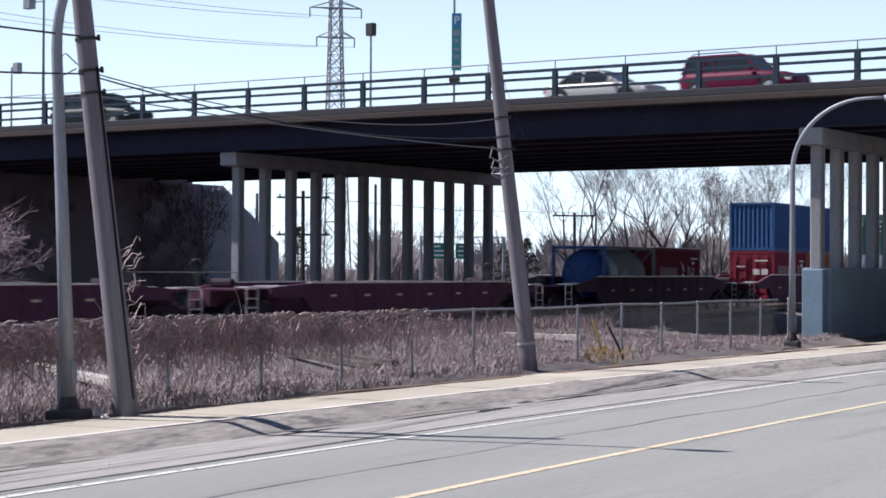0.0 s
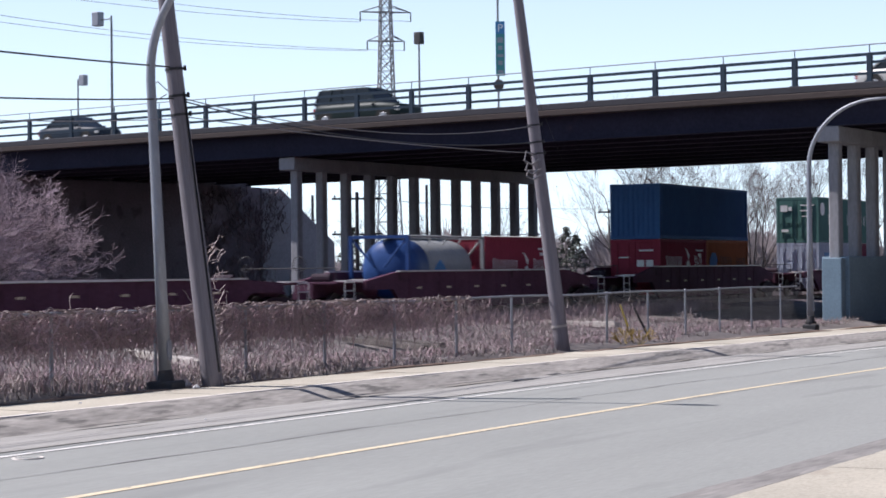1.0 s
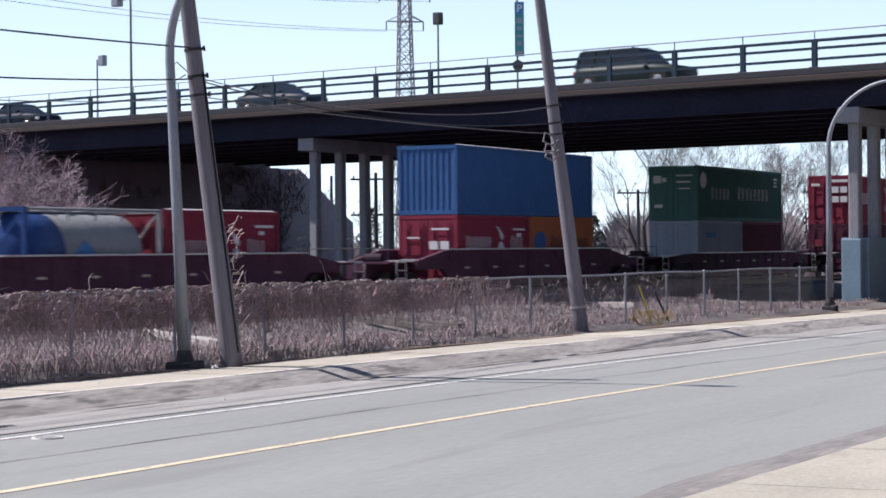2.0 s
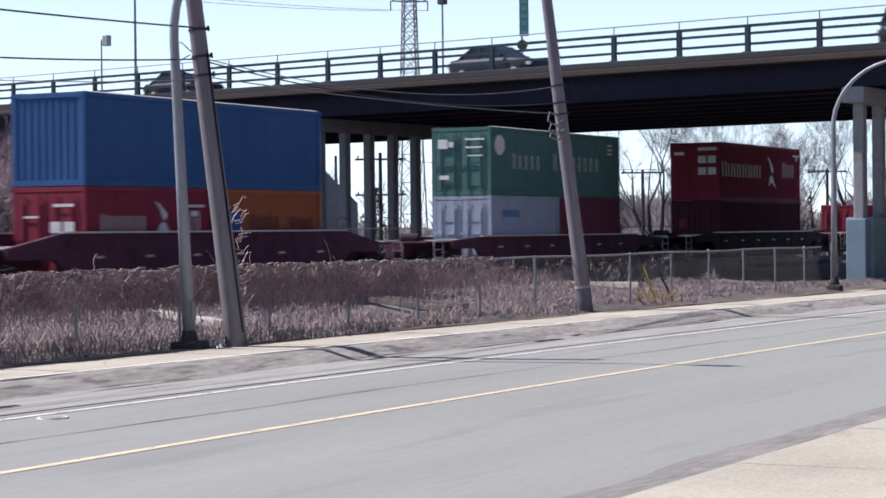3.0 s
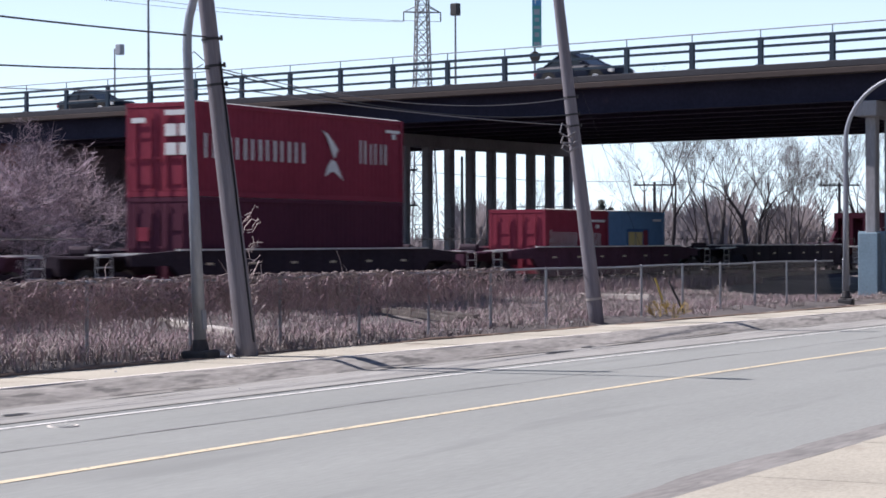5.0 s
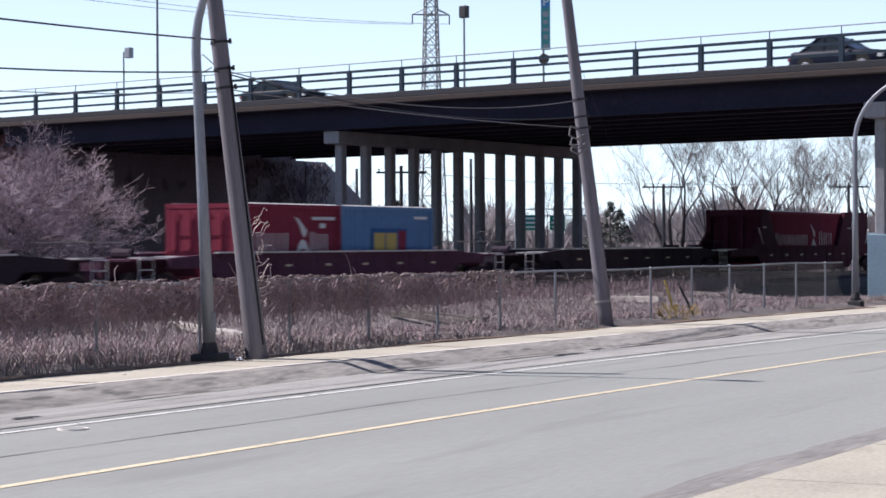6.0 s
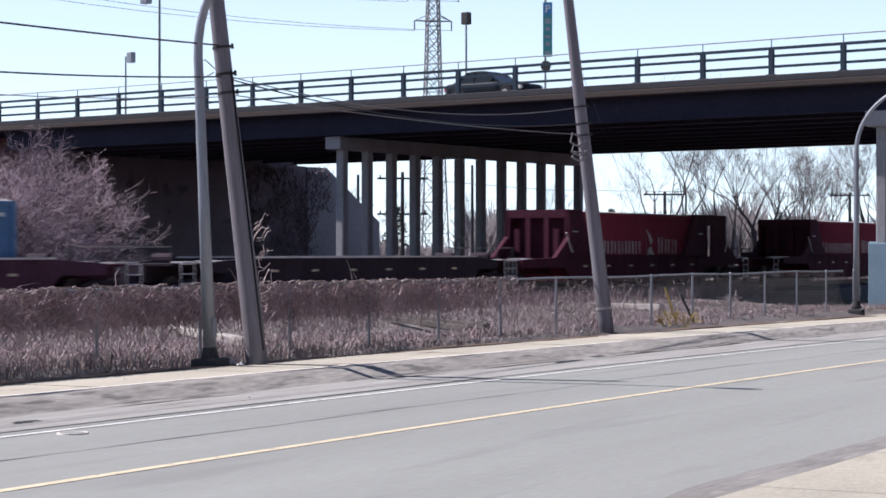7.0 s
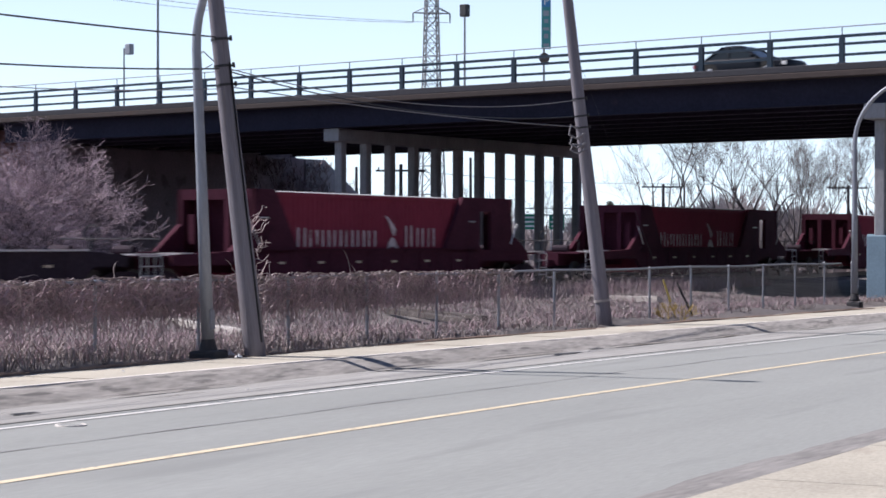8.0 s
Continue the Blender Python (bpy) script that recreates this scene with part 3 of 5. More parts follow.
def side_wave(g, length, z0, z1, y, out, pitch=0.28, depth=0.048, x0=0.06):
    """One corrugated wall panel along x."""
    xs, ys = [], []
    n = max(3, int(round((length - 2 * x0) / pitch)))
    p = (length - 2 * x0) / n
    for k in range(n):
        for f, d in ((0, 0), (0.25, 0), (0.5, 1), (0.75, 1)):
            xs.append(x0 + (k + f) * p)
            ys.append(y - out * depth * d)
    xs.append(length - x0)
    ys.append(y)
    i = len(g.v)
    for x, yy in zip(xs, ys):
        g.v += [(x, yy, z0), (x, yy, z1)]
    for k in range(len(xs) - 1):
        a = i + 2 * k
        g.f.append((a, a + 2, a + 3, a + 1) if out < 0 else (a, a + 1, a + 3, a + 2))


def marks(parent, name, rects, mat, y=-1.231, label=""):
    """Plain painted bars and shapes on the near wall: x0, x1, z0, z1."""
    for r in rects:
        g = Geo()
        if len(r) == 4:
            x0, x1, z0, z1 = r
            pts = [(x0, z0), (x1, z0), (x1, z1), (x0, z1)]
        else:
            pts = r[0]
        g.loft([[(x, y, z) for x, z in pts], [(x, y - 0.004, z) for x, z in pts]])
        part(name, g, mat, parent, label)


def end_marks(parent, rects, mat, x=-0.06, label=""):
    for y0, y1, z0, z1 in rects:
        g = Geo()
        g.box(x - 0.004, x, y0, y1, z0, z1)
        part("end_marking", g, mat, parent, label)


def container(s, z, length, height, mat, label, doors=True, group="shipping containers"):
    t = thing("shipping_container", along(s, TRACK_V, z), label, "container", group)
    w = 1.22
    for y, out in ((-w + 0.02, -1), (w - 0.02, 1)):
        g = Geo()
        side_wave(g, length, 0.16, height - 0.1, y, out)
        part("side_wall", g, mat, t)
    g = Geo()
    g.box(0.05, length - 0.05, -w + 0.07, w - 0.07, height - 0.07, height - 0.03)
    part("roof", g, mat, t)
    g = Geo()
    g.box(0.05, length - 0.05, -w + 0.07, w - 0.07, 0.1, 0.16)
    part("floor_plate", g, mat, t)
    for near in ((False,) if doors else (False, True)):
        g, flat = Geo(), Geo()                     # corrugated end wall
        side_wave(flat, 2 * w, 0.16, height - 0.1, 0, -1, 0.25, 0.04, 0.12)
        xe = 0.02 if near else length - 0.02
        g.v = [(xe + (y if near else -y), x - w, z) for x, y, z in flat.v]
        g.f = [tuple(reversed(q)) for q in flat.f] if near else flat.f
        part("end_wall", g, mat, t)
    g = Geo()
    for y in (-w, w - 0.12):
        g.box(0.1, length - 0.1, y, y + 0.12, 0, 0.16).box(0.1, length - 0.1, y, y + 0.12, height - 0.12, height - 0.005)
        for x in (0.0, length - 0.16):
            g.box(x, x + 0.16, y, y + 0.12, 0.1, height - 0.1)
    for x in (0.0, length - 0.12):
        g.box(x, x + 0.12, -w + 0.1, w - 0.1, 0, 0.16).box(x, x + 0.12, -w + 0.1, w - 0.1, height - 0.14, height - 0.005)
    part("frame", g, mat, t)
    for sg in (-1, 1):                              # sloping caps of the top rails, pale to paint in their sunlit glint
        g = Geo()
        tri = [(sg * (w - 0.002), height - 0.004), (sg * (w - 0.13), height + 0.035), (sg * (w - 0.13), height - 0.004)]
        g.loft([[(0.17, y, zz) for y, zz in tri], [(length - 0.17, y, zz) for y, zz in tri]])
        part("top_rail", g, RAIL_HIGHLIGHT, t, "top rail in a pale colour for its sunlit edge")
    gc = Geo()
    gc.box(-0.006, 0.172, -0.006, 0.156, -0.003, 0.118)
    me = gc.mesh("corner_casting", mat)
    for x in (0, length - 0.166):
        for y in (-w, w - 0.15):
            for zz in (0, height - 0.115):
                stud(t, "corner_casting", me, pose(x, y, zz))
    if doors:
        for y in (-w + 0.12, 0.01):
            g = Geo()
            g.box(0.01, 0.06, y, y + w - 0.14, 0.17, height - 0.15)
            for q in range(3):
                zz = 0.35 + q * (height - 0.7) / 3
                g.box(-0.012, 0.01, y + 0.1, y + w - 0.24, zz, zz + (height - 1.1) / 3)
            d = part("door", g, mat, t)
            g = Geo()
            for k in (0.3, 0.85):
                g.tube([(-0.035, y + k, 0.14), (-0.035, y + k, height - 0.12)], 0.02, 6)
                g.box(-0.05, 0.0, y + k - 0.05, y + k + 0.05, 0.5, 0.58).box(-0.05, 0.0, y + k - 0.05, y + k + 0.05, height - 0.6, height - 0.52)
                g.box(-0.05, -0.02, y + k, y + k + 0.36, 1.1, 1.15)
            part("locking_bar", g, mat, d)
    ROLLING.append((t, s, z, TRACK_V))
    return t


def letters(x0, x1, z0, z1, count, fill=0.62):
    """A word as plain slim bars in pairs."""
    p = (x1 - x0) / count
    w = p * fill
    out = []
    for k in range(count):
        x = x0 + k * p
        tall = 0.12 * (z1 - z0) if k == 0 else 0.0
        out += [(x, x + w * 0.2, z0, z1 + tall), (x + w * 0.72, x + w * 0.95, z0, z1 + tall)]
    return out


def bird(x, z, s):
    """The abstract two-blade emblem."""
    upper = [(-0.75, 1.14), (-0.3, 1.02), (0.1, 0.74), (0.53, 0.39), (0.26, 0.02), (0.02, 0.26), (-0.2, 0.66), (-0.45, 0.94)]
    lower = [(0.0, -0.03), (0.33, -0.1), (0.6, -0.45), (0.96, -0.88), (0.23, -0.53), (-0.1, -0.55), (-0.5, -0.76), (-0.32, -0.33)]
    return [([(x + s * a, z + s * b) for a, b in q],) for q in (upper, lower)]


def bogie(parent, x):
    g = Geo()
    for y in (-1.0, 1.0):
        g.loft([[(x - 1.25, y - 0.09, 0.42), (x - 1.25, y + 0.09, 0.42), (x - 1.25, y + 0.09, 0.6), (x - 1.25, y - 0.09, 0.6)],
                [(x - 0.45, y - 0.09, 0.28), (x - 0.45, y + 0.09, 0.28), (x - 0.45, y + 0.09, 0.85), (x - 0.45, y - 0.09, 0.85)],
                [(x + 0.45, y - 0.09, 0.28), (x + 0.45, y + 0.09, 0.28), (x + 0.45, y + 0.09, 0.85), (x + 0.45, y - 0.09, 0.85)],
                [(x + 1.25, y - 0.09, 0.42), (x + 1.25, y + 0.09, 0.42), (x + 1.25, y + 0.09, 0.6), (x + 1.25, y - 0.09, 0.6)]])
        g.box(x - 0.28, x + 0.28, y - 0.16, y + 0.16, 0.4, 0.72)
    g.box(x - 0.25, x + 0.25, -1, 1, 0.5, 0.8)
    b = part("bogie", g, CAR_DARK, parent)
    for dx in (-0.85, 0.85):
        g = Geo()
        for y in (-0.75, 0.75):
            g.tube([(x + dx, y - 0.065, 0.46), (x + dx, y + 0.065, 0.46)], 0.46, 20)
        g.tube([(x + dx, -1.05, 0.46), (x + dx, 1.05, 0.46)], 0.08, 8)
        part("wheelset", g, WHEEL_STEEL, b)


def well_car(s, length, mat, label, well=13.4, bulkhead=0.0, sill=1.42):
    """A well car centred on s; bulkhead: height of its end walls above the sills."""
    t = thing("well_car", along(s, TRACK_V, RAIL), label, "rail wagon", "freight train wagons")
    h, w = length / 2, well / 2
    rung = Geo().tube([(-0.31, 0, 0), (0.31, 0, 0)], 0.022, 5).mesh("rung", BRIGHT_STEEL)
    for y0, y1 in ((-1.42, -1.26), (1.26, 1.42)):
        g = Geo()
        prof = [(-h + 2.2, 1.0), (-w - 0.9, 1.0), (-w, 0.3), (w, 0.3), (w + 0.9, 1.0), (h - 2.2, 1.0), (h - 2.2, 1.3), (w + 0.6, sill), (-w - 0.6, sill), (-h + 2.2, 1.3)]
        g.loft([[(x, y0, z) for x, z in prof], [(x, y1, z) for x, z in prof]])
        yo = y0 - 0.02 if y0 < 0 else y1 - 0.03
        for k in range(12):
            x = -w + 0.3 + k * (well - 0.6) / 11
            g.box(x - 0.05, x + 0.05, yo, yo + 0.05, 0.4, sill - 0.06)
        ss = part("side_sill", g, mat, t)
        g = Geo()
        yy = y0 - 0.09 if y0 < 0 else y1 - 0.05
        g.box(-w - 0.6, w + 0.6, yy, yy + 0.14, sill, sill + 0.05)
        # bright chord colour carries the sunlit line along the sill's top
        part("top_chord", g, BRIGHT_STEEL if bulkhead == 0 else mat, ss)
        for k in range(6):
            g = Geo()
            x = -w + 1.0 + k * (well - 2) / 5
            g.box(x - 0.17, x + 0.17, y0 - 0.012 if y0 < 0 else y1, y0 if y0 < 0 else y1 + 0.012, 1.0, 1.07)
            part("reflector", g, YELLOW_PAINT, ss, "yellow reflective marker")
    g = Geo()
    g.box(-w, w, -1.26, 1.26, 0.3, 0.36)
    for k in range(7):
        x = -w + 0.5 + k * (well - 1) / 6
        g.box(x - 0.12, x + 0.12, -1.26, 1.26, 0.22, 0.34)
    part("well_floor", g, CAR_DARK, t)
    for sgn in (-1, 1):
        g = Geo()
        xa, xb = sorted((sgn * (w + 0.1), sgn * (h - 0.45)))
        g.box(xa, xb, -0.35, 0.35, 0.75, 1.25)
        xa, xb = sorted((sgn * (w + 0.25), sgn * (h - 0.5)))
        g.box(xa, xb, -1.25, 1.25, 1.22, 1.28)
        xa, xb = sorted((sgn * (h - 0.5), sgn * (h + 0.02)))
        g.box(xa, xb, -0.13, 0.13, 0.72, 0.98)
        pl = part("end_platform", g, mat, t)
        bogie(t, sgn * (h - 2.0))
        g = Geo()
        x = sgn * (h - 0.55)
        for y in (-1.2, 1.2):
            g.tube([(x, y, 1.28), (x, y, 1.75)], 0.016, 5)
        g.tube([(x, -1.2, 1.75), (x, 1.2, 1.75)], 0.016, 5)
        part("hand_rail", g, IRON, pl)
        g = Geo()
        xa, xb = sgn * (h - 0.7), sgn * (h - 1.35)
        g.tube([(xa, -1.44, 0.38), (xa, -1.44, 1.24), (xa, -1.44, 1.27), (xb, -1.44, 1.27), (xb, -1.44, 1.24), (xb, -1.44, 0.38)], 0.02, 5)
        lad = part("ladder", g, BRIGHT_STEEL, t, "pale steel ladder")
        for k in range(3):
            stud(lad, "rung", rung, pose((xa + xb) / 2, -1.44, 0.45 + k * 0.27))
        g = Geo()
        xa, xb = sorted((sgn * (h - 1.9), sgn * (h - 0.8)))
        g.box(xa, xb, -1.44, -1.0, 1.3, 1.34)
        part("walkway", g, BRIGHT_STEEL, pl, "pale steel walkway")
        g = Geo()
        xa, xb = sorted((sgn * (h - 3.4), sgn * (h - 2.7)))
        g.box(xa, xb, -1.3, -0.5, 1.28, 1.36)
        part("step_plate", g, BRIGHT_STEEL, pl)
        g = Geo()
        g.tube([(sgn * (h - 2.6), 0.2, 1.42), (sgn * (h - 2.6), 0.9, 1.42)], 0.15, 10)
        part("air_tank", g, CAR_DARK, pl)
        g = Geo()
        g.tube([(sgn * (h - 1.2), 0.6, 1.28), (sgn * (h - 1.2), 0.6, 1.9)], 0.03, 6)
        ring = [(sgn * (h - 1.2) + 0.0, 0.6 + 0.25 * math.cos(a), 1.9 + 0.25 * math.sin(a)) for a in np.linspace(0, 2 * math.pi, 13)]
        g.tube(ring, 0.018, 5)
        part("brake_wheel", g, IRON, pl)
        if bulkhead:
            top = 1.42 + bulkhead
            deep = 1.0 if sgn < 0 else 3.8
            xa, xb = sorted((sgn * 6.15, sgn * 6.5))
            g = Geo()
            g.box(xa, xb, -1.32, 1.32, 1.25, top - 0.05)
            bh = part("bulkhead", g, mat, t, "rusty steel end bulkhead")
            x1, x2 = sgn * 6.15, sgn * (6.15 + deep)
            if sgn > 0:
                plates = ([(x1 - 1.4, 1.42), (x1 - 0.1, top), (x1 + 1.2, top), (x1 + 1.2, 1.3), (x1 - 1.4, 1.3)],
                          [(x1 + 1.2, top), (x2 - 0.3, top), (x2 - 0.3, top - 0.42), (x1 + 1.2, top - 0.5)],
                          [(x1 + 2.1, top - 0.45), (x2 - 0.3, top - 0.42), (x2 - 0.2, 2.1), (x2 + 1.3, 1.3), (x1 + 2.1, 1.3)])
            else:
                plates = ([(x1 + 1.4, 1.42), (x1 + 0.1, top), (x1 - 1.0, top), (x1 - 1.0, 1.3), (x1 + 1.4, 1.3)],
                          [(x1 - 1.0, 2.2), (x1 - 1.0, 1.3), (x1 - 2.4, 1.3)])
            for y0 in (-1.42, 1.26):
                for pts in plates:
                    g = Geo()
                    g.loft([[(x, y0, z) for x, z in pts], [(x, y0 + 0.16, z) for x, z in pts]])
                    part("side_plate", g, mat, bh)
            xa, xb = sorted((x1, x2))
            g = Geo()
            g.box(xa + 0.3, xb - 0.3, -1.4, 1.4, top - 0.06, top - 0.01)
            part("top_plate", g, mat, bh)
            xa, xb = sorted((x2, x2 - sgn * 0.2))
            g = Geo()
            g.box(xa, xb, -1.42, 1.42, top - 0.32, top)
            part("end_beam", g, mat, bh)
            for y in (-1.4, -0.5, 0.3, 1.2):
                g = Geo()
                g.box(xa, xb, y, y + 0.2, 1.28, top - 0.3)
                part("end_post", g, mat, bh)
            g = Geo()
            g.tube([(x2 - sgn * 0.2, -1.43, 1.6), (x2 + sgn * 0.35, -1.43, 2.35)], 0.03, 6)
            g.tube([(x1 + sgn * 0.3, -1.44, 2.4), (x1 + sgn * 0.75, -1.44, 2.4)], 0.025, 6)
            part("grab_iron", g, BRIGHT_STEEL, bh, "pale steel grab iron")
            for y in (-0.95, 0.75):
                g = Geo()
                g.box(x2 + sgn * 0.02, x2 + sgn * 0.05, y, y + 0.22, 1.6, 2.5)
                part("ladder_plate", g, mat, t)
    ROLLING.append((t, s, RAIL, TRACK_V))
    return t


def tank_container(s, z, label):
    t = thing("tank_container", along(s, TRACK_V, z), label, "tank container", "shipping containers")
    length, w, h = 6.06, 1.22, 2.5
    g = Geo()
    r, c = 1.08, 1.3
    n = 28
    loops = []
    for x, k in ((0.35, 0.3), (0.42, 0.62), (0.55, 0.85), (0.7, 0.97), (0.82, 1.0), (1.85, 1.0)):
        loops.append([(x, r * k * math.cos(a), c + r * k * math.sin(a)) for a in np.linspace(0, 2 * math.pi, n, endpoint=False)])
    g.loft(loops)
    part("blue_end", g, TANK_BLUE, t, "blue painted tank end", smooth=True)
    g = Geo()
    loops = []
    for x, k in ((1.85, 1.002), (5.0, 1.002), (5.3, 0.97), (5.5, 0.85), (5.63, 0.62), (5.7, 0.3)):
        loops.append([(x, r * k * math.cos(a), c + r * k * math.sin(a)) for a in np.linspace(0, 2 * math.pi, n, endpoint=False)])
    g.loft(loops)
    part("shell", g, TANK_WHITE, t, "dull white tank shell", smooth=True)
    g = Geo()
    for x in (2.1, 3.2, 4.3):
        loops = [[(x + dx, r * 1.015 * math.cos(a), c + r * 1.015 * math.sin(a)) for a in np.linspace(0, 2 * math.pi, n, endpoint=False)] for dx in (0, 0.05)]
        g.loft(loops)
    part("band", g, TANK_WHITE, t)
    for x in (0.06, length - 0.06):
        g = Geo()
        for y in (-w + 0.07, w - 0.07):
            g.box(x - 0.06, x + 0.06, y - 0.06, y + 0.06, 0, h)
        g.box(x - 0.05, x + 0.05, -w, w, 0, 0.12).box(x - 0.05, x + 0.05, -w, w, h - 0.12, h)
        for y in (-1, 1):
            g.tube([(x, y * w * 0.92, 0.1), (x + (0.5 if x < 1 else -0.5), y * 0.5, 0.9)], 0.05, 6)
            g.tube([(x, y * w * 0.92, h - 0.1), (x, y * 0.2, h * 0.55)], 0.04, 6)
        part("end_frame", g, TANK_BLUE if x < 1 else TANK_WHITE, t)
    g = Geo()
    for y in (-w + 0.06, w - 0.06):
        g.box(0.1, length - 0.1, y - 0.05, y + 0.05, 0, 0.12)
        g.tube([(0.1, y, h - 0.06), (1.5, y * 0.5, h - 0.02)], 0.03, 5).tube([(length - 0.1, y, h - 0.06), (length - 1.5, y * 0.5, h - 0.02)], 0.03, 5)
    g.box(0.3, length - 0.3, -0.25, 0.25, h - 0.12, h - 0.08)
    for y in (-w + 0.06, w - 0.06):
        g.tube([(0.1, y, h - 0.05), (length - 0.1, y, h - 0.05)], 0.045, 6)
        for x in (1.9, 3.1, 4.3):
            g.tube([(x, y, h - 0.05), (x + 0.5, y * 0.62, h - 0.32)], 0.03, 5)
    part("base_rail", g, TANK_WHITE, t)
    for x in (2.2, 3.0, 4.0):
        g = Geo()
        g.tube([(x, 0, c + r), (x, 0, c + r + 0.16)], 0.25, 14)
        part("hatch", g, BRIGHT_STEEL, t)
    marks(t, "tank_marking", [([(2.2, 1.25), (3.15, 1.25), (2.95, 1.45), (2.68, 1.62), (2.4, 1.45)],)], SIGN_BLUE, -1.085)
    ROLLING.append((t, s, z, TRACK_V))


CAR_MAROON = material("dark_maroon_car_paint", (0.075, 0.021, 0.035), 0.85, gloss=0.12, vary=0.3, fine=10, coarse=0.8, second=(0.04, 0.012, 0.02), spots=-0.02)
# white lettering dimmed in colour to match how faint it looks in bridge shade
DIM_LETTERS = material("shade_dimmed_lettering", (0.66, 0.56, 0.55), 0.85, vary=0.4, fine=4, coarse=1.2, second=(0.12, 0.03, 0.04), spots=0.02, gloss=0.15)


def train():
    floor = RAIL + 0.4
    F20, F40 = 6.06, 12.19
    well = "oxide brown double-stack well car"
    for s in (-57.5, -33.2, -8.8):
        well_car(s, 23.4, CAR_BROWN, "empty " + well + " with pale tops")
    # tank and red box
    well_car(15.5, 23.4, CAR_BROWN, well + " carrying a tank and a red box", sill=1.6)
    tank_container(9.4, floor, "tank container with a dull white shell and a blue end")
    c = container(15.55, floor, F20, 2.5, BOX_RED, "bright red twenty foot container in a well car")
    marks(c, "wall_marking", letters(0.6, 2.9, 1.2, 1.62, 7) + letters(4.3, 5.3, 1.2, 1.62, 3), WHITE)
    marks(c, "emblem", bird(3.6, 1.4, 0.45), WHITE)
    marks(c, "small_marking", [(4.7, 5.7, 2.0, 2.08), (4.9, 5.2, 1.78, 1.9)], WHITE)
    # blue over red and orange
    well_car(39.7, 23.4, CAR_BROWN, well + " with a two-high container stack", sill=1.68)
    container(33.63, 3.62, F40, 2.52, BOX_BLUE, "faded blue forty foot container stacked on two boxes", doors=False)
    c = container(33.63, floor, F20, 2.55, BOX_RED, "red twenty foot container under a blue one")
    marks(c, "wall_marking", letters(0.7, 2.8, 1.3, 1.75, 7) + letters(4.4, 5.5, 1.3, 1.75, 3), WHITE)
    marks(c, "emblem", bird(3.5, 1.6, 0.5), WHITE)
    marks(c, "small_marking", [(4.6, 5.6, 2.0, 2.08), (4.9, 5.3, 1.75, 1.9)], WHITE)
    end_marks(c, [(-0.9, -0.55, 1.3, 1.6), (-0.45, -0.1, 1.3, 1.6), (0.3, 0.8, 1.7, 1.76), (-0.9, -0.2, 2.0, 2.08)], WHITE)
    c = container(39.76, floor, F20, 2.55, BOX_ORANGE, "orange twenty foot container under a blue one")
    marks(c, "wall_marking", letters(1.9, 3.6, 1.28, 1.75, 5) + letters(4.2, 5.6, 1.28, 1.7, 5), BLACK_MARK)
    marks(c, "emblem", [([(0.4, 1.25), (1.3, 1.25), (1.5, 1.6), (1.2, 1.95), (0.7, 1.95), (0.35, 1.6)],)], BOX_BLUE)
    # green over grey and maroon
    well_car(64.0, 23.4, CAR_BROWN, well + " with a two-high container stack")
    c = container(57.93, 3.62, F40, 2.54, BOX_GREEN, "green forty foot container with white markings on its side")
    marks(c, "wall_marking", letters(1.85, 4.5, 1.0, 1.53, 5, 0.42) + letters(5.55, 10.2, 1.02, 1.6, 8, 0.42), WHITE)
    marks(c, "emblem", [([(0.75 + 0.42 * math.cos(a), 1.87 + 0.38 * math.sin(a)) for a in np.linspace(0, 2 * math.pi, 16, endpoint=False)],)], WHITE)
    marks(c, "small_marking", [(10.86, 11.35, 2.1, 2.2), (10.86, 11.35, 1.93, 2.02), (10.86, 11.35, 1.76, 1.85)], WHITE)
    end_marks(c, [(0.55, 0.95, 1.75, 2.1), (0.3, 0.5, 1.8, 2.0), (0.5, 0.9, 0.6, 0.75), (-1.0, -0.2, 2.05, 2.12), (-0.9, -0.2, 1.75, 1.82), (-0.9, -0.3, 1.45, 1.5)], WHITE)
    c = container(57.93, floor, F20, 2.55, BOX_GREY, "pale grey twenty foot container under a green one")
    marks(c, "wall_marking", [(1.0, 2.4, 1.75, 2.0)], BOX_LIGHTBLUE)
    container(64.06, floor, F20, 2.55, BOX_MAROON, "maroon twenty foot container under a green one")
    # red stack
    well_car(88.2, 23.4, CAR_DARK, "grimy dark well car with a two-high red container stack")
    c = container(82.09, 3.64, F40, 2.74, BOX_RED, "red forty foot container with white markings and an emblem")
    marks(c, "wall_marking", letters(0.45, 6.15, 1.12, 1.76, 7, 0.72) + letters(9.3, 11.3, 1.22, 1.9, 3, 0.6), WHITE)
    marks(c, "emblem", bird(7.5, 1.32, 0.78), WHITE)
    marks(c, "small_marking", [(11.0, 11.95, 2.3, 2.4), (11.4, 11.65, 2.1, 2.27)], WHITE)
    end_marks(c, [(-0.6, -0.2, 1.75, 2.1), (0.0 - 1.1, -0.7, 1.75, 2.1), (-0.6, -0.2, 1.2, 1.55), (-1.1, -0.7, 1.2, 1.55), (-1.15, -0.2, 2.35, 2.5), (0.5, 1.0, 2.15, 2.3)], WHITE)
    c = container(82.09, floor, F40, 2.58, BOX_DARKRED, "dark red forty foot container under a red one")
    end_marks(c, [(0.4, 0.8, 1.3, 1.7)], BOX_RED)
    # red and light blue singles
    well_car(111.6, 23.4, CAR_BROWN, well + " carrying red and light blue boxes")
    c = container(105.5, floor, F20, 2.5, BOX_RED, "red twenty foot container beside a light blue one")
